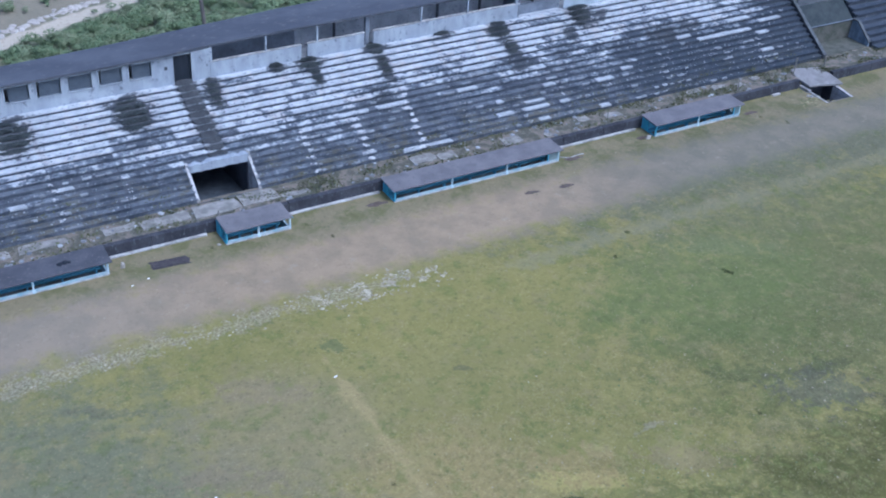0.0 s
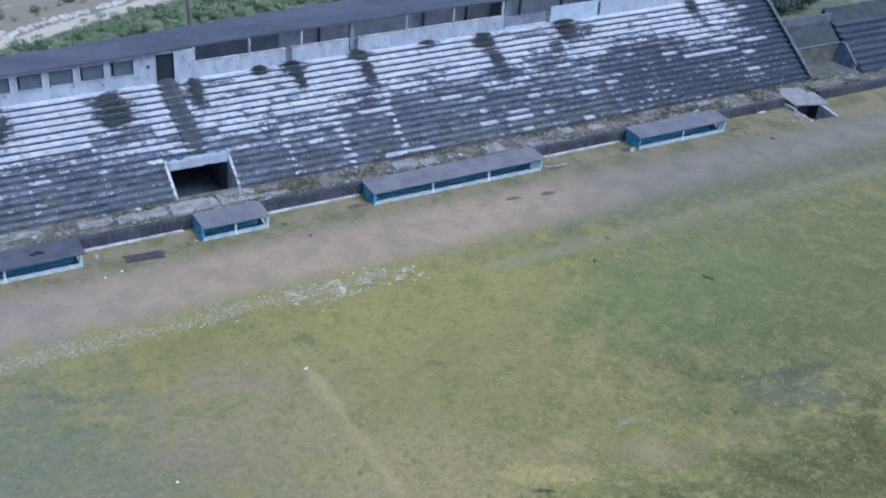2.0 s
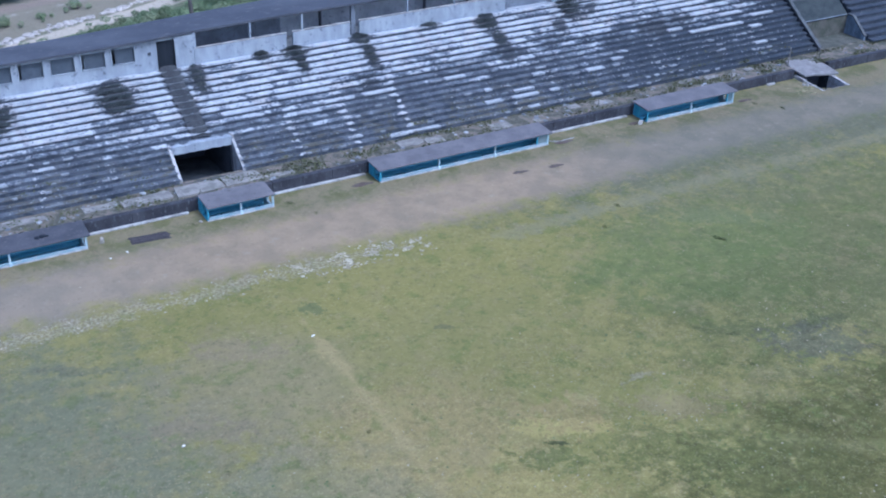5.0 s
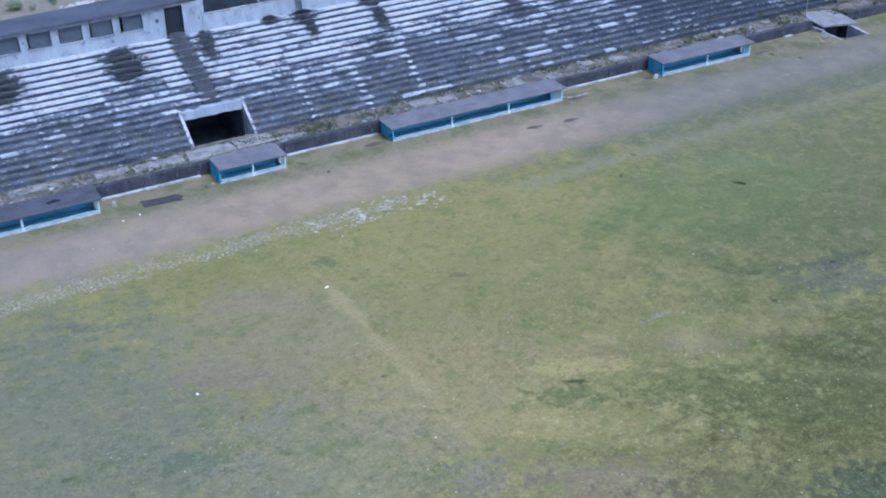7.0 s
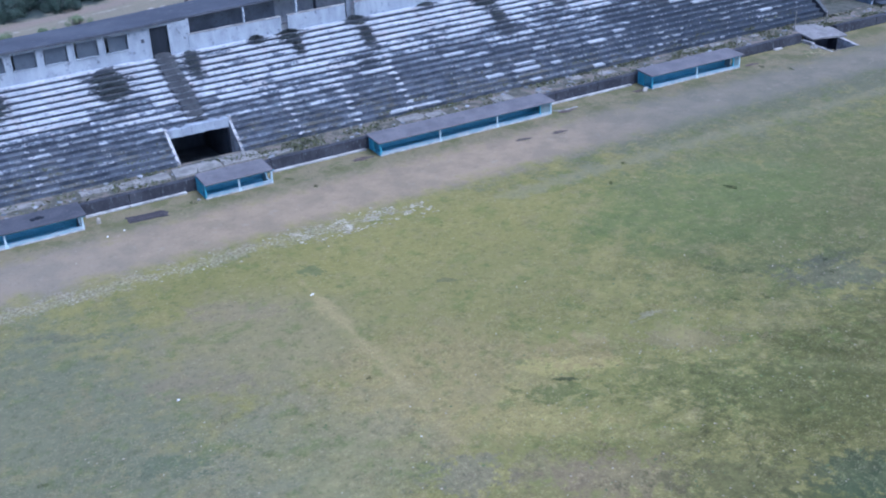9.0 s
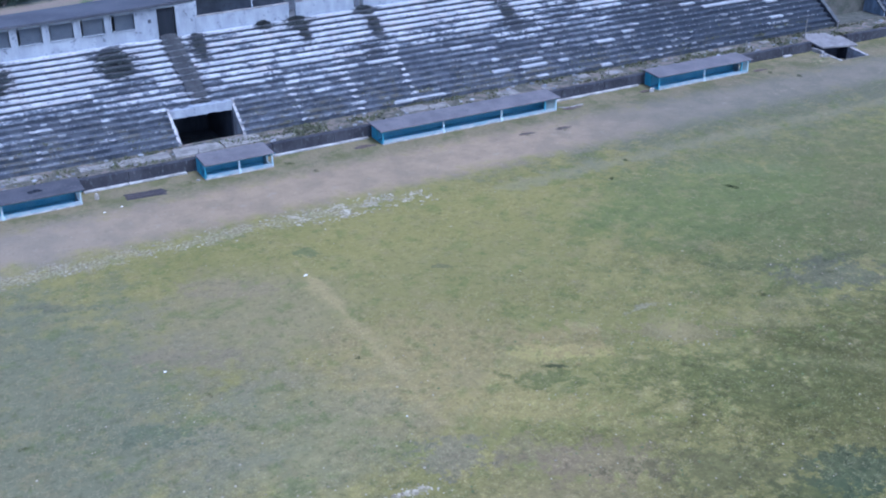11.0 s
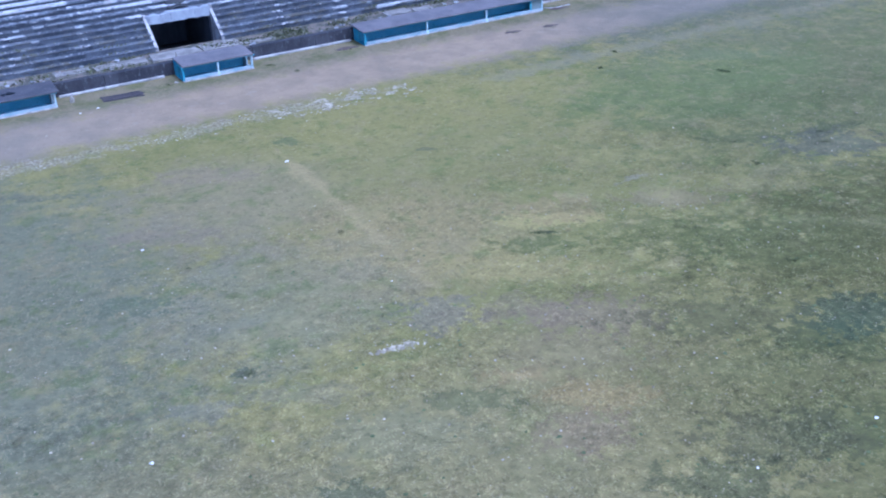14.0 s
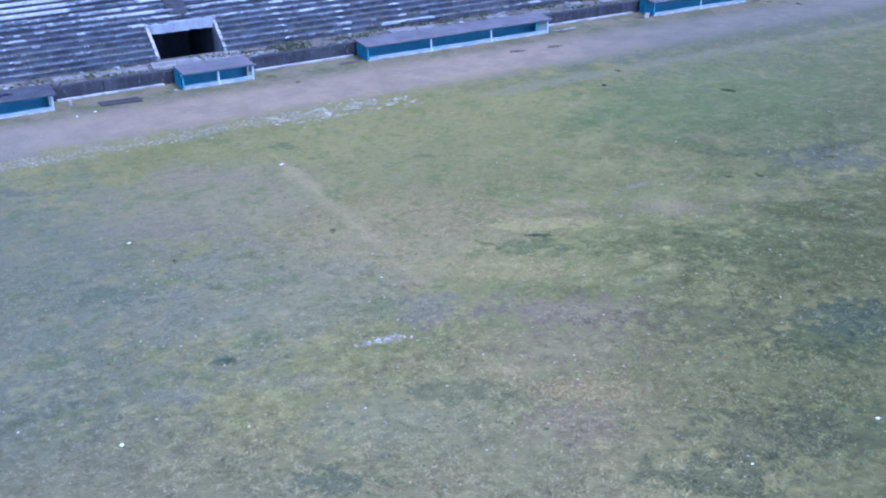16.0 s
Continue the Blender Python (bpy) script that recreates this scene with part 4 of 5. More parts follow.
# ---- dugouts ----
def dugout(x0, x1, bays, label, h=0.94, top=DUGOUT_ROOF, over=0.2):
    ob = empty("dugout", x0, 0, 0, label=label, category="dugout", group="dugouts along the pitch")
    w, d = x1 - x0, 1.7
    bm = bmesh.new()
    prism(bm, ((-0.2, h), (-0.2, h + 0.1), (d + 0.08, h + 0.16), (d + 0.08, h + 0.06)), -over, w + over)
    soften(bm, 0.02)
    part("roof", bm, top, ob, "stained flat concrete roof")
    boxes("roof_edge", BLUE, ob, (-0.1, w + 0.1, -0.1, -0.02, h - 0.06, h))
    boxes("front_panel", WORN_BLUE, ob, (0.06, w - 0.06, 0.0, 0.1, -0.05, 0.24), bevel=0.012, label="worn pale blue front panel")
    if x0 > -5:
        boxes("closed_bay", GREY_BLUE, ob, (w - 0.12 - 0.06 * w, w - 0.12, 0.02, 0.08, 0.24, h), label="grey-green boarded end bay")
        boxes("inner_post", BLUE, ob, (w - 0.22 - 0.06 * w, w - 0.12 - 0.06 * w, -0.01, 0.1, 0.2, h))
    boxes("base_course", KERB, ob, (0.0, w, -0.05, 0.12, -0.05, 0.07), bevel=0.015)
    boxes("rear_wall", LIFTED_BLUE, ob, (0, w, d - 0.12, d, -0.6, h + 0.05))
    # pale slab floor chosen to bounce light onto the rear wall
    boxes("floor", SLAB, ob, (0, w, 0.0, d, -0.68, -0.6))
    boxes("bench", LIFTED_BLUE, ob, (0.3, w - 0.3, 1.1, 1.5, -0.2, -0.14), label="long plank bench")
    for k in range(bays * 2 + 1):
        x = 0.5 + (w - 1.0) * k / (bays * 2)
        boxes("bench_leg", LIFTED_BLUE, ob, (x - 0.05, x + 0.05, 1.15, 1.45, -0.6, -0.2))
    for a, b, paint in ((0.0, 0.12, BLUE), (w - 0.12, w, WORN_BLUE)):
        boxes("end_wall", paint, ob, (a, b, 1.0, d - 0.12, -0.6, h), (a, b, 0.12, 1.0, h - 0.1, h), (a, b, 0.1, 1.0, -0.6, 0.04), label="blue end wall with a doorway")
        boxes("corner_post", BLUE if a == 0 else PALE_BLUE, ob, (a, b, 0.0, 0.12, 0.0, h), bevel=0.012)
    for k in range(1, bays):
        x = w * k / bays
        boxes("post", PALE_BLUE, ob, (x - 0.06, x + 0.06, -0.02, 0.1, 0.0, h), bevel=0.012)
        boxes("buttress", PALE_BLUE, ob, (x - 0.09, x + 0.12, -0.07, 0.0, 0.0, 0.22), bevel=0.02)
    return ob


LABELS = ("long blue concrete dugout under a stained flat roof, toned bluer", "short blue concrete dugout below the passage mouth",
          "longest blue concrete dugout with three open bays", "two-bay blue concrete dugout beside the tunnel")
for (a, b, n), text in zip(DUGOUTS, LABELS):
    dugout(a, b, n, text, 1.02 if a > 20 else 0.94, DARK_ROOF if a < -20 else DUGOUT_ROOF, 0.02 if n == 2 and a < 0 else 0.2)

# a dark scrap left on the darker-toned roof
bm = bmesh.new()
r5 = random.Random(55)
for dx, dy, r in ((-0.2, 0.0, 0.2), (0.12, 0.05, 0.24), (0.36, -0.02, 0.14)):
    lump(bm, dx, dy, 0.0, r, r5, 0.5)
scrap = tagged(part("roof_scrap", bm, DOOR), "dark scrap of debris lying on the dugout roof", "debris")
scrap.location = (-22.55, 0.75, 1.06)

# ---- tunnel steps to the pitch ----
tunnel = empty("tunnel_entrance", 42.5, 0, 0, label="sunken tunnel mouth under a cracked concrete slab", category="entrance")
bm = bmesh.new()
ring = ((-1.4, 0.95), (-0.4, 0.85), (0.8, 0.62), (1.7, 0.45), (2.15, 0.42), (2.1, 1.8), (1.75, 3.1), (0.7, 3.3), (-0.3, 3.55), (-1.2, 3.6), (-1.6, 2.5), (-1.5, 1.5))
# it slopes from the walkway's edge towards the pitch
low, top = [[bm.verts.new((px, py, z + 0.17 * py + 0.02 * math.sin(px * 2 + py * 3))) for px, py in ring] for z in (0.17, 0.31)]
bm.faces.new(top)
bm.faces.new(low[::-1])
for i in range(len(ring)):
    bm.faces.new((low[i], low[(i + 1) % len(ring)], top[(i + 1) % len(ring)], top[i]))
soften(bm, 0.03)
part("roof_slab", bm, TUNNEL_SLAB, tunnel, "broken pale concrete roof slab")
bm = bmesh.new()
for x, y, r, h in ((-1.6, 0.0, 0.14, 1.2), (-1.95, 0.1, 0.17, 1.0), (-2.2, 0.25, 0.13, 1.3)):
    lump(bm, x, y, -0.02, r, random.Random(int(r * 100)), h)
part("broken_corner", bm, KERB, tunnel, "broken whitewashed corner")
for x0, x1 in ((40.8, 41.1), (43.8, 44.1)):
    local("side_wall", KERB if x0 < 42 else BANK, tunnel, (x0, x1, 0.7, 2.2, -1.8, 0.24))
    bm = bmesh.new()
    prism(bm, ((-1.4, -1.8), (-1.4, 0.02), (0.7, 0.24 if x0 > 42 else 0.10), (0.7, -1.8)), x0 - 42.5 + (0.12 if x0 < 42 else 0), x1 - 42.5)
    part("wing_wall", bm, KERB, tunnel, "pale sloping wing wall")
local("front_rim", WALKWAY, tunnel, (40.92, 44.1, -1.42, -1.3, -1.8, 0.015))
for k in range(7):
    local("tunnel_step", BANK, tunnel, (41.1, 43.8, -1.3 + k * 0.28, -1.02 + k * 0.28, -1.9, -0.2 - 0.22 * k))
local("back_wall", DARK_ROOM, tunnel, (41.1, 43.8, 1.7, 1.9, -1.9, 0.44))
bm = bmesh.new()
r6 = random.Random(66)
for k in range(80):
    lump(bm, r6.gauss(-2.7, 0.75), r6.gauss(-0.55, 0.45), -0.03, r6.uniform(0.05, 0.2), r6, 0.22)
tagged(part("spoil", bm, STRAW_SPOIL, tunnel, "straw-coloured spoil and dead grass beside the rim"), kind="stuff")

# low dark lumps on the ground at the dugouts' ends and on the strip
for x, y, r, text in ((-1.5, 0.35, 0.55, "dug reddish earth by the dugout's end wall"), (22.1, 0.3, 0.5, "dark flat patch by the dugout's end wall"), (15.0, -0.1, 0.5, "low dark patch by the dugout's end wall"), (33.2, 0.0, 0.5, "low dark patch by the dugout's end wall"), (9.3, -2.9, 0.42, "bare dark earth scrape on the worn strip"), (12.1, -3.2, 0.45, "bare dark earth scrape on the worn strip")):
    bm = bmesh.new()
    r3 = random.Random(int(x * 7))
    lump(bm, 0, 0, -0.02, r, r3, 0.12)
    lump(bm, r * 0.8, -0.1, -0.02, r * 0.6, r3, 0.12)
    ob = tagged(part("ground_patch", bm, SOIL), text, "earth", kind="stuff")
    ob.matrix_world = pose(x, y, 0) @ Matrix.Diagonal((1.4, 0.6, 1, 1))
pipe = bpy.data.curves.new("hose", "CURVE")
pipe.dimensions, pipe.bevel_depth, pipe.bevel_resolution = "3D", 0.035, 2
line = pipe.splines.new("NURBS")
line.points.add(5)
for p, co in zip(line.points, ((14.0, 0.5, 0.06), (14.3, 0.35, 0.05), (14.7, 0.05, 0.04), (15.2, 0.0, 0.04), (15.8, 0.2, 0.04), (16.2, 0.1, 0.04))):
    p.co = (*co, 1)
line.use_endpoint_u = True
pipe.materials.append(KERB)
tagged(new("hose", pipe), "pale length of hose lying by the dugout", "hose")

# ---- wall that ends the stand, the yard beside it and the farther steps ----
divider = empty("end_wall", 46.1, 8, 0, label="sloping concrete side wall with a worn pale coping", category="wall")
bm = bmesh.new()
prism(bm, ((-3.75, 0.0), (-3.75, 1.15), (4.9, 6.95), (4.9, 0.0)), -0.17, 0.17)
part("wall", bm, BANK, divider, "black-stained wall")
bm = bmesh.new()
prism(bm, ((-3.85, 1.10), (-3.85, 1.22), (4.9, 7.06), (4.9, 6.94)), -0.19, 0.19)
part("coping", bm, COPING, divider, "worn grey coping")
bm = bmesh.new()
prism(bm, ((-0.9, 3.12), (-0.9, 3.30), (2.9, 5.85), (2.9, 5.65)), -0.26, -0.195)
part("rail_wall", bm, COPING, divider, "pale green upstand")
yard = empty("yard", 49.2, 6, 0, label="walled earth yard between the two stands", category="yard", kind="structure")
local("yard_floor", YARD_SOIL, yard, (46.3, 52.2, 4.6, 6.95, 0, 0.8))
local("yard_wall", YARD_SOIL, yard, (46.3, 52.2, 6.95, 7.15, 0, 2.55), label="earth-stained concrete yard wall")
bm = bmesh.new()
prism(bm, ((0.95, 2.45), (0.95, 2.58), (2.8, 4.0), (2.8, 2.45)), -2.9, 3.0)
part("ramp_slab", bm, YARD_SLOPE, yard, "dark sloping slab")
local("upper_wall", YARD_TOP, yard, (46.3, 52.4, 8.8, 9.0, 2.0, 4.75), label="weathered rendered wall")
bm = bmesh.new()
prism(bm, ((-1.4, 0.0), (-1.4, 1.2), (0.3, 2.55), (0.95, 2.55), (0.95, 0.0)), 3.0, 3.22)
part("side_wall", bm, STREAKED, yard, "sloping side wall with pale streaks")
bm = bmesh.new()
prism(bm, ((-1.45, 1.17), (-1.45, 1.29), (0.28, 2.67), (0.95, 2.67), (0.95, 2.555), (0.3, 2.555)), 2.95, 3.27)
part("coping", bm, COPING, yard, "pale coping")
local("wall_coping", GREY_WALL, yard, (46.3, 52.2, 6.9, 7.2, 2.555, 2.62), bevel=0.01, label="pale worn coping")
far = empty("terrace_east", 0, 0, 0, label="dark standing steps of the farther stand", category="terrace", kind="structure")
rng = random.Random(21)
for i in range(8):
    for a in range(4):
        bm = bmesh.new()
        step(bm, 52.5 + a * 7.0, 59.46 + a * 7.0, i, rng, 0.62, 0.395, 3.7, 0.6, False)
        part("step", bm, FAR_STEP, far)
for i in range(8):
    y, z = 3.7 + i * 0.62 + 0.06, 0.6 + 0.395 * i
    boxes("riser", RISER, far, (52.5, 80.4, y, y + 0.5, z - 0.3, z + 0.395 - 0.15))
bm = bmesh.new()
prism(bm, ((8.72, 0.0), (8.72, 3.80), (9.94, 4.72), (9.94, 0.0)), 52.5, 80.4)
part("top_slab", bm, YARD_SLOPE, far, "smooth black upper slab")
boxes("rear_wall", BANK, far, (52.5, 80.4, 9.95, 10.15, 0, 4.75))
for k in range(7):
    a = 52.7 + k * 4 + rng.uniform(-1, 1)
    boxes("coping", COPING, far, (a, a + rng.uniform(1.2, 3.0), 9.9, 10.2, 4.755, 4.85))

# ---- posts on the walkway ----
for x, y, h, r in ((40.75, 2.75, 1.75, 0.055), (44.8, 3.0, 1.0, 0.05), (34.1, 2.6, 0.85, 0.05), (20.6, 3.0, 0.5, 0.05), (-12.1, 2.3, 0.45, 0.05), (57.0, 3.0, 0.7, 0.05)):
    bm = bmesh.new()
    bmesh.ops.create_cone(bm, cap_ends=True, segments=10, radius1=r, radius2=r * 0.85, depth=h, matrix=Matrix.Translation((0, 0, h / 2)))
    bmesh.ops.create_cone(bm, cap_ends=True, segments=10, radius1=r * 1.6, radius2=r * 1.5, depth=0.1, matrix=Matrix.Translation((0, 0, 0.05)))
    ob = tagged(part("post", bm, SLAB), "slim weathered concrete post on the walkway", "post", "walkway posts")
    ob.matrix_world = pose(x, y, 0.76, rng.uniform(-3, 3), rng.uniform(-3, 3), 0)
bm = bmesh.new()
bmesh.ops.create_cone(bm, cap_ends=True, segments=12, radius1=0.2, radius2=0.13, depth=10.5, matrix=Matrix.Translation((0, 0, 5.25)))
box(bm, -0.9, 0.9, -0.06, 0.06, 9.6, 9.75)
for x in (-0.8, 0.0, 0.8):
    box(bm, x - 0.05, x + 0.05, -0.05, 0.05, 9.75, 9.95)
pole = tagged(part("utility_pole", bm, WOOD), "dark weathered utility pole behind the stand", "pole")
pole.matrix_world = pose(-4.3, 24, 0, 0, -5, 0)

# ---- small things on the pitch ----
rng = random.Random(5)


def stone(x, y, r, label, name="stone", material=STONE, flat=0.6, z=0.0):
    bm = bmesh.new()
    lump(bm, 0, 0, 0, r, rng, flat)
    ob = tagged(part(name, bm, material), label, name.replace("_", " "))
    ob.location = (x, y, z - 0.01)
    return ob


bm = bmesh.new()
prism(bm, ((-0.05, 0.0), (0.07, 0.0), (0.05, 0.34), (0.0, 0.4), (-0.03, 0.36)), -0.17, 0.17)
soften(bm, 0.02)
slab_ob = tagged(part("leaning_slab", bm, CHALK), "small white slab leaning by the dugout's end wall", "slab")
slab_ob.matrix_world = pose(22.4, -0.05, -0.02, 8, 6, -20)
stone(-19.13, 0.35, 0.14, "small pale upright stone near the dugout", flat=3.0)
stone(-12.9, 0.2, 0.16, "small pale stone by the short dugout")
for x, y, r in ((-19.18, -1.73, 0.12), (-18.09, -1.42, 0.12), (-24.95, -34.85, 0.14), (-3.66, -45.24, 0.12), (-8.76, -45.1, 0.09), (-20.97, -20.2, 0.12), (-13.0, -28.5, 0.07)):
    stone(x, y, r * 0.7, "scrap of white litter lying on the turf", "litter", LITTER, 0.35)
bm = bmesh.new()
box(bm, -0.12, 0.12, -0.045, 0.045, 0, 0.06)
soften(bm, 0.02)
box_ob = tagged(part("white_block", bm, LITTER), "small white block lying on the halfway line", "block")
box_ob.matrix_world = pose(-11.9, -14.75, 0, 0, 0, 20)
bm = bmesh.new()
ring = []
for k in range(22):
    u, edge = 6.283 * k / 22, rng.uniform(0.9, 1.08)
    px, py = math.cos(u), math.sin(u)
    big = max(abs(px), abs(py) * 0.9)
    ring.append((1.2 * px / big * edge, 0.36 * py / big * edge))
low, top = [[bm.verts.new((px * k, py * k, z + rng.uniform(0, 0.05) * (z > 0))) for px, py in ring] for z, k in ((-0.01, 1.06), (0.07, 0.94))]
mid = bm.verts.new((0, 0, 0.03))
for i in range(22):
    bm.faces.new((low[i], low[(i + 1) % 22], top[(i + 1) % 22], top[i]))
    bm.faces.new((top[i], top[(i + 1) % 22], mid))
for k in range(14):
    lump(bm, rng.uniform(-1.1, 1.2), rng.uniform(-0.4, 0.4), 0.0, rng.uniform(0.05, 0.14), rng, 0.7)
cover = tagged(part("drain_cover", bm, COVER), "broken dark drain cover sunk in the turf", "cover")
cover.matrix_world = pose(-16.4, -0.42, 0, 0, 0, -5)
bm = bmesh.new()
for k in range(30):
    lump(bm, rng.gauss(-0.35, 0.4), rng.gauss(0, 0.08), -0.01, rng.uniform(0.04, 0.13), rng, 0.3)
for k in range(60):
    lump(bm, rng.gauss(0.3, 0.6), rng.gauss(0.05, 0.16), -0.005, rng.uniform(0.02, 0.06), rng, 0.4)
heap = tagged(part("lime_patch", bm, LIME), "pale lime and stones spilt on the turf", "stones", kind="stuff")
heap.matrix_world = pose(-15.0, -33.05, 0, 0, 0, -8)


def tuft(count, spread, height, rng):
    """Bent blades that fan out from one root."""
    verts, faces = [], []
    for k in range(count):
        a, b = rng.uniform(0, 6.283), rng.uniform(0, spread)
        x, y, h = b * math.cos(a), b * math.sin(a), height * rng.uniform(0.5, 1.1)
        t, lean, w = rng.uniform(0, 6.283), rng.uniform(0.2, 0.8) * h, height * 0.16
        dx, dy = w * math.cos(t), w * math.sin(t)
        lx, ly = lean * math.cos(a), lean * math.sin(a)
        s = len(verts)
        verts += [(x - dx, y - dy, 0), (x + dx, y + dy, 0), (x + dx * 0.8 + lx * 0.4, y + dy * 0.8 + ly * 0.4, h * 0.65), (x - dx * 0.8 + lx * 0.4, y - dy * 0.8 + ly * 0.4, h * 0.65), (x + lx, y + ly, h)]
        faces += [(s, s + 1, s + 2, s + 3), (s + 3, s + 2, s + 4)]
    return verts, faces


for x, y, size in ((15.5, -16.7, 0.42), (9.3, -2.9, 0.5), (12.1, -3.2, 0.6), (12.4, -10.1, 0.33), (9.8, -12.1, 0.3), (13.2, -26.6, 0.4), (12.4, -27.7, 0.45), (8.6, -25.2, 0.35),
                   (6.2, -27.2, 0.35), (7.6, -27.8, 0.35), (-19.8, -22.9, 0.3), (-5.6, -28.2, 0.42), (-20.4, -31.7, 0.4), (-27.6, -23.1, 0.3), (33.6, -0.9, 0.4), (15.0, 0.0, 0.5), (-6.9, 0.0, 0.4), (-13.4, 0.0, 0.35), (-1.3, 0.2, 0.4), (22.0, 0.1, 0.4), (35.0, -2.6, 0.35), (-5.9, -2.0, 0.3), (2.0, -36.0, 0.4), (-12.9, -23.4, 0.25)):
    dark = x > 15.2 and y < -10
    ob = from_arrays("weed_clump", *tuft(220 if dark else 130, size * (0.85 if dark else 0.8), 0.075 if dark else 0.055, rng), WEED_DARK if dark else WEED)
    tagged(ob, "low dark clump of weeds in the turf", "weeds", kind="stuff")
    ob.matrix_world = pose(x, y, 0, 0, 0, rng.uniform(0, 360)) @ Matrix.Diagonal((1.3, 0.7, 1, 1))

# lime crusts and broken stone along the old touchline: flat, torn pieces in clusters
bm = bmesh.new()
rng = random.Random(9)
for k in range(8200):
    x = rng.uniform(-27.5, -1)
    dense = 0.16 + noise.noise((x * 0.55, 3.3, 0)) * 0.7 + 0.75 * math.exp(-((x + 6.0) / 3.0) ** 2) + 0.20 * math.exp(-((x + 15.0) / 3.6) ** 2) + 0.15 * math.exp(-((x + 23.0) / 1.8) ** 2)
    if rng.random() > dense:
        continue
    y = -8.0 - 0.35 * (x > -9) + rng.gauss(0, 0.48) + 0.6 * noise.noise((x * 0.3, 0, 0))
    if noise.noise((x * 1.1, y * 1.9, 2.0)) < -0.04:
        continue
    r = rng.uniform(0.03, 0.10) * (1.0 if x > -10 else 0.72) * (1.7 if rng.random() < 0.12 else 1.0)
    lump(bm, x, y, -0.008, r, rng, 0.16 if x > -10 else 0.11)
tagged(part("touchline_stones", bm, LIME), "pale broken lime crusts strewn along the old touchline", "stones", kind="stuff")
# pebbles over the whole pitch
bm = bmesh.new()
for k in range(260):
    lump(bm, rng.uniform(-35, 35), rng.uniform(-50, 1), 0, rng.uniform(0.015, 0.05), rng, 0.5)
tagged(part("pebbles", bm, RUBBLE), "small pale pebbles scattered over the turf", "pebbles", kind="stuff")

bm = bmesh.new()
for k in range(1500):
    x, y = rng.uniform(-30, 18), rng.uniform(-49, -22)
    if noise.noise((x * 0.22, y * 0.3, 7.0)) + 0.35 * noise.noise((x * 1.1, y * 1.3, 1.0)) > 0.0:
        lump(bm, x, y, 0, rng.uniform(0.02, 0.06), rng, 0.5)
tagged(part("earth_crumbs", bm, RUBBLE), "pale crumbs of earth and dead grass in the turf", "crumbs", kind="stuff")
bm = bmesh.new()
for k in range(900):
    x, y = rng.uniform(-32, 22), rng.uniform(-50, -22)
    if noise.noise((x * 0.25, y * 0.3, 3.0)) > -0.05:
        lump(bm, x, y, -0.01, rng.uniform(0.03, 0.09), rng, 0.4)
tagged(part("dark_clods", bm, WEED_DARK), "small dark mossy clods in the turf", "clods", kind="stuff")

# grass: low tufts of bent blades, thick where the turf holds
rng = np.random.default_rng(2)
count = 230000
gx = rng.uniform(-48, 50, count)
gy = np.where(rng.uniform(0, 1, count) < 0.62, rng.uniform(-52, -20, count), rng.uniform(-52, 0.6, count))
patch = np.array([noise.fractal((x * 0.35, y * 0.5, 0), 1.0, 2.0, 4) for x, y in zip(gx, gy)])
strip = np.abs(gy + 4.3) < 2.4
inside = (gx > -34 - (gy + 52) * 0.1) & (gx < -2 + (gy + 52) * 1.1)
keep = inside & (patch + rng.normal(0, 0.3, count) > -0.15) & ~(strip & (rng.uniform(0, 1, count) < 0.9))
for a, b, n in DUGOUTS:
    keep &= ~((gx > a - 0.3) & (gx < b + 0.3) & (gy > -0.3))
keep &= ~((gx > PIT[0] - 0.6) & (gx < PIT[1] + 0.6) & (gy > -1.8))
gx, gy, patch = (np.repeat(q[keep], 3) for q in (gx, gy, patch))
n = len(gx)
gx, gy = gx + rng.normal(0, 0.045, n), gy + rng.normal(0, 0.045, n)
h, a = rng.uniform(0.008, 0.026, n) * (1 + 0.5 * np.clip(patch, 0, 1)) * np.interp(gy, (-44, -28), (1.6, 1.0)), rng.uniform(0, 6.283, n)
t = a + 1.57 + rng.normal(0, 0.4, n)
w, lean = rng.uniform(0.016, 0.045, n), rng.uniform(0.07, 0.19, n)
V = np.zeros((n, 4, 3))
V[:, 0] = np.stack([gx - w * np.cos(t), gy - w * np.sin(t), np.full(n, -0.005)], 1)
V[:, 1] = np.stack([gx + w * np.cos(t), gy + w * np.sin(t), np.full(n, -0.005)], 1)
V[:, 2] = np.stack([gx + 0.6 * w * np.cos(t) + lean * np.cos(a), gy + 0.6 * w * np.sin(t) + lean * np.sin(a), h], 1)
V[:, 3] = np.stack([gx - 0.6 * w * np.cos(t) + lean * np.cos(a), gy - 0.6 * w * np.sin(t) + lean * np.sin(a), h * 0.8], 1)
grass = from_arrays("grass", V.reshape(-1, 3).tolist(), np.arange(4 * n).reshape(-1, 4).tolist(), BLADE)
tagged(grass, "short patchy dry grass", "grass", kind="stuff")


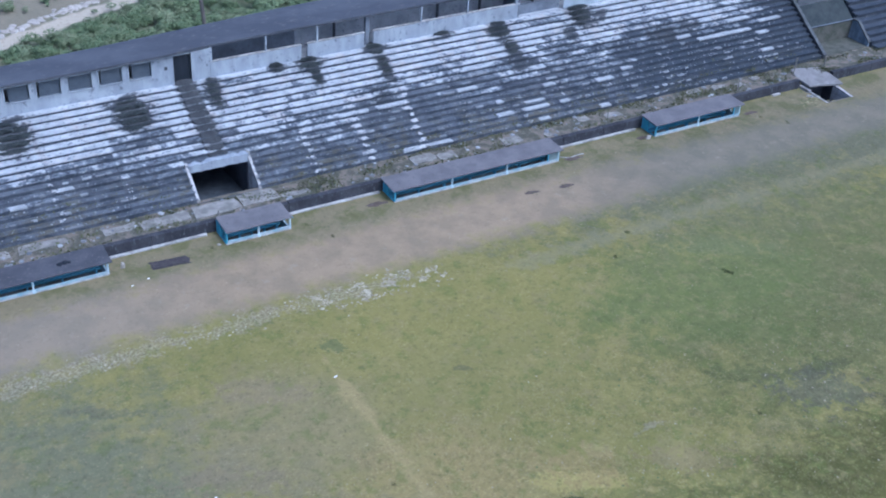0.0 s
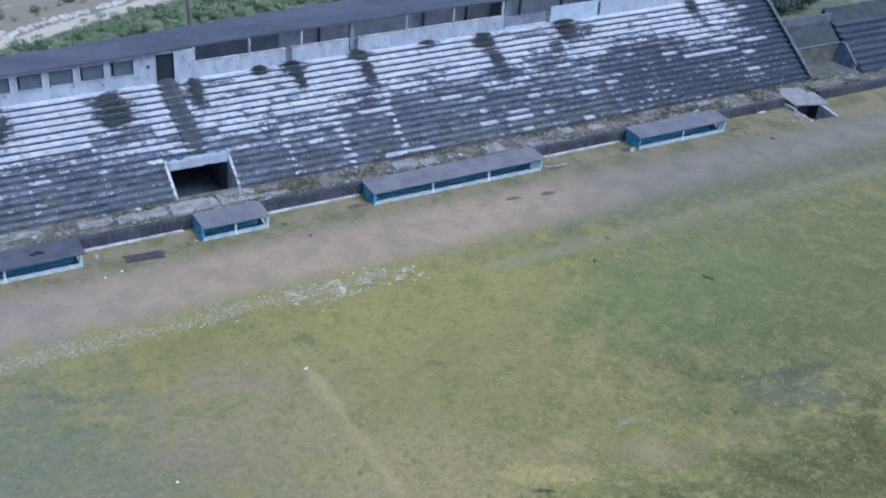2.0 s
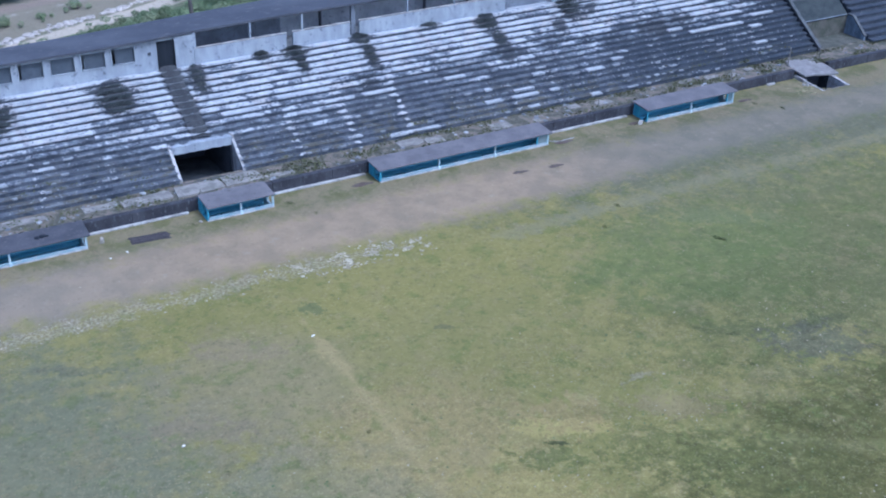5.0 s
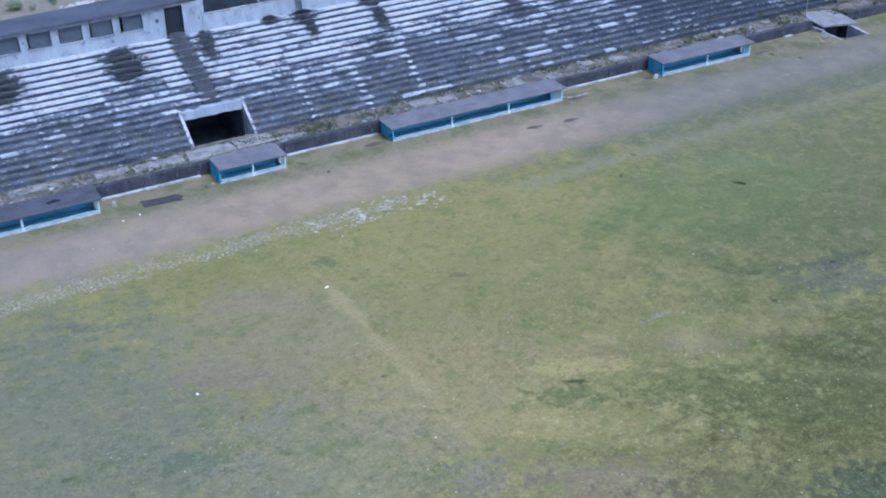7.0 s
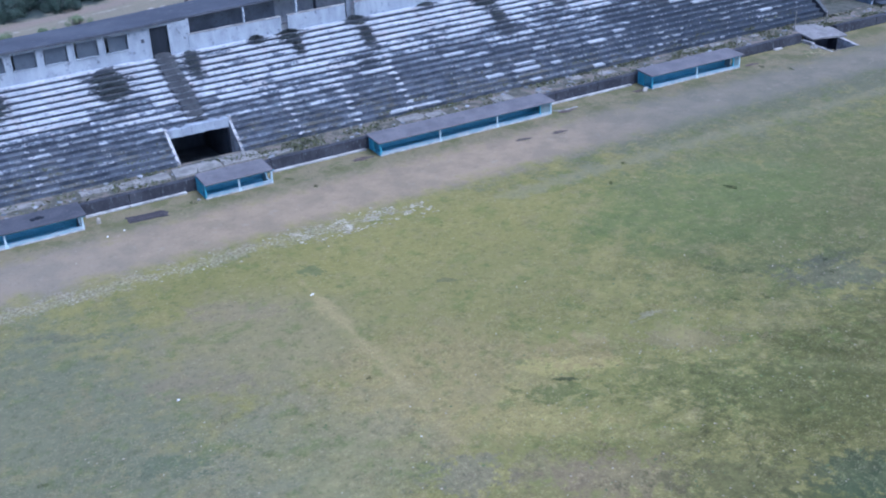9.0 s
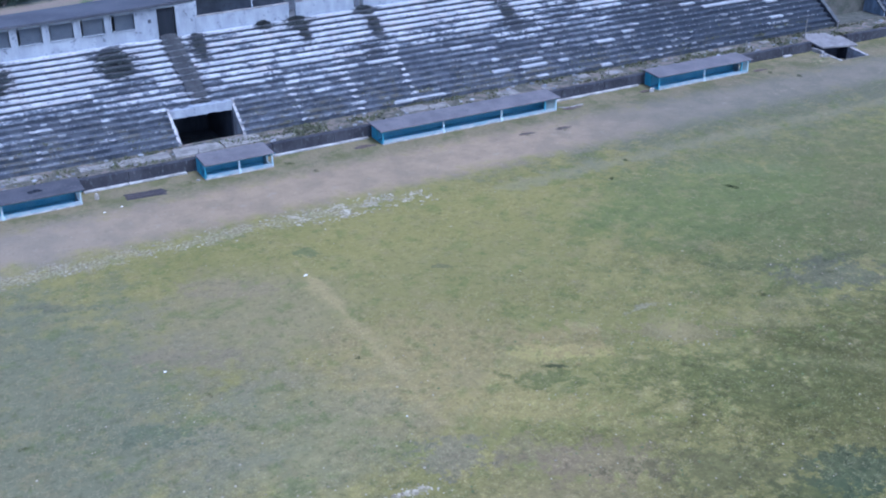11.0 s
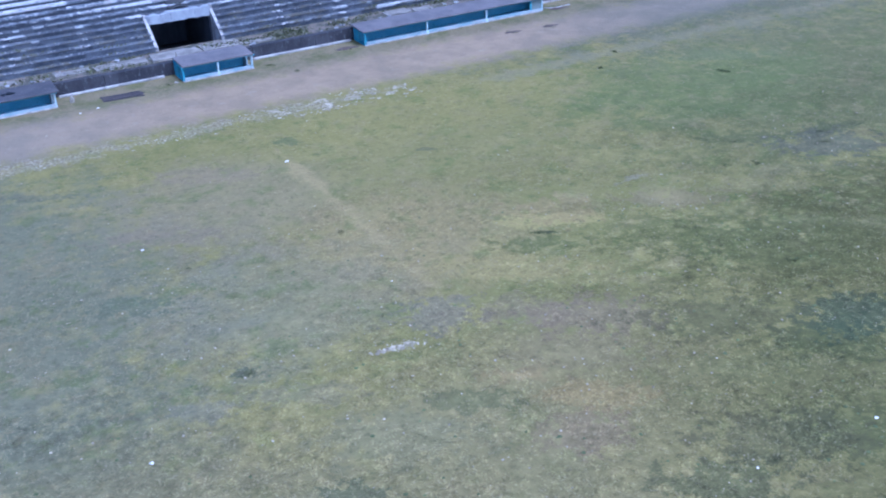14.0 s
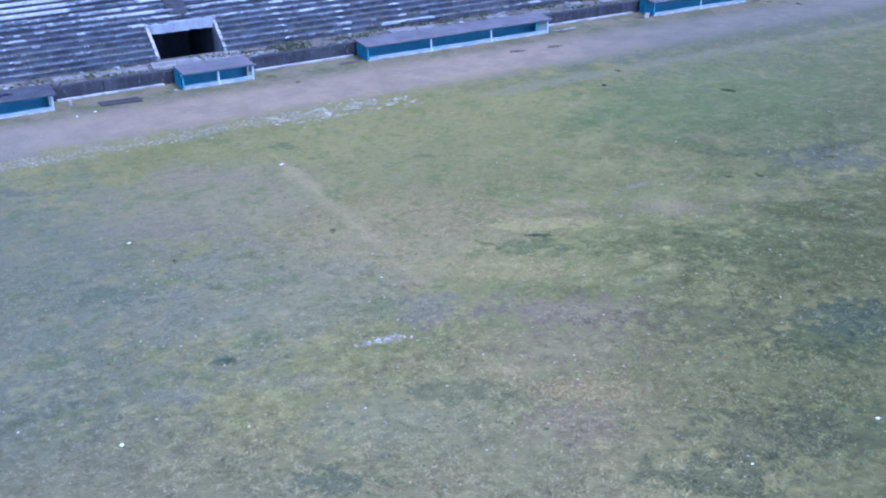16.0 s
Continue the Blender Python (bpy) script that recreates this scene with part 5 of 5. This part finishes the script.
# ---- shrubs, heaps and country behind the stand ----
def shrub_mesh(seed, leaves, blobs, leaf=1.0, material=LEAF):
    r = np.random.default_rng(seed)
    c = r.normal(0, 1, (blobs, 3)) * (0.55, 0.55, 0.28) + (0, 0, 0.62)
    rad = r.uniform(0.28, 0.52, blobs)
    k = r.integers(0, blobs, leaves)
    d = r.normal(0, 1, (leaves, 3))
    d /= np.linalg.norm(d, axis=1, keepdims=True)
    p = c[k] + d * (rad[k] * r.uniform(0.55, 1.08, leaves))[:, None]
    p[:, 2] = np.abs(p[:, 2])
    u = r.normal(0, 1, (leaves, 3))
    u -= d * (u * d).sum(1, keepdims=True) * 0.6
    u /= np.linalg.norm(u, axis=1, keepdims=True)
    v = np.cross(d, u)
    s = r.uniform(0.05, 0.11, leaves)[:, None] * leaf
    q = np.stack([p - u * s, p + v * s * 0.6, p + u * s, p - v * s * 0.6], 1)
    me = bpy.data.meshes.new("crown")
    me.from_pydata(q.reshape(-1, 3).tolist(), [], np.arange(4 * leaves).reshape(-1, 4).tolist())
    me.materials.append(material)
    return me


crowns = [shrub_mesh(s, 1500, 11, 0.95) for s in range(4)] + [shrub_mesh(s, 6000, 16, 0.5, LEAF_DARK) for s in range(4, 7)]
bm = bmesh.new()
for k in range(5):
    bmesh.ops.create_cone(bm, cap_ends=False, segments=6, radius1=0.05, radius2=0.015, depth=0.8, matrix=pose(0.12 * math.cos(k * 1.3), 0.12 * math.sin(k * 1.3), 0.35, 22 * math.sin(k * 1.3), 22 * math.cos(k * 1.3), 0))
stem_me = bpy.data.meshes.new("stems")
bm.to_mesh(stem_me)
bm.free()
stem_me.materials.append(WOOD)


def shrub(x, y, size, tall, kind=0):
    ob = empty("shrub", label="dense dark green shrub on the waste ground", category="shrub", group="shrubs behind the stand")
    for name, me in (("stems", stem_me), ("crown", crowns[kind])):
        child = new(name, me)
        child.parent = ob
    ob.matrix_world = pose(x, y, 0, 0, 0, (x * 77 + y * 31) % 360) @ Matrix.Diagonal((size, size, tall, 1))


rng = random.Random(31)
for k in range(300):
    x = -34 + 62 * k / 299 + rng.uniform(-1.5, 1.5)
    y = 42.4 + 0.45 * x - 13.5 * rng.random() ** 1.3
    edge = min(1.0, (42.4 + 0.45 * x - y) / 4 + 0.45)
    shrub(x, max(y, 17.5), rng.uniform(0.8, 2.0) * edge, rng.uniform(0.45, 1.0) * edge, k % 4)
for x, y, s in ((57.5, 21.5, 3.2), (61.5, 23.0, 3.4), (65.0, 25.5, 3.0), (54.0, 19.5, 2.4), (69.5, 25.0, 1.6), (74.0, 27.0, 2.4), (50.0, 18.0, 2.2), (79.0, 26.0, 2.6), (59.0, 26.5, 3.0), (84.0, 24.0, 2.4)):
    shrub(x, y, s, s * 0.8, 4 + int(x) % 3)
for k in range(26):
    x = -22 + 32 * k / 25 + rng.uniform(-0.8, 0.8)
    shrub(x, 54.5 + 0.26 * x + rng.uniform(-1.0, 3.0), rng.uniform(1.2, 2.4), rng.uniform(1.0, 2.2), 4 + k % 3)
for x, y, s in ((-16.1, 43.3, 0.9), (-19.0, 44.5, 0.8), (-9.0, 45.5, 0.8), (-12.5, 43.9, 0.6)):
    shrub(x, y, s, s * 0.8, 1)
for x, y, s in ((-12.5, 40.9, 1.2), (-9.8, 42.1, 1.0), (-6.2, 43.7, 1.3), (-15.6, 39.4, 1.3), (-18.8, 38.0, 1.0), (-2.8, 45.3, 1.4), (-22.0, 36.5, 1.1)):
    bm = bmesh.new()
    r2 = random.Random(int(x * 10))
    for k in range(26):
        lump(bm, r2.gauss(0, s), r2.gauss(0, s * 0.25), 0, r2.uniform(0.15, 0.42), r2, 0.4)
    ob = tagged(part("spoil_heap", bm, SOIL_PALE), "pale heap of dug earth and stone beside the road", "heap", kind="stuff")
    ob.matrix_world = pose(x, y, 0, 0, 0, 24)
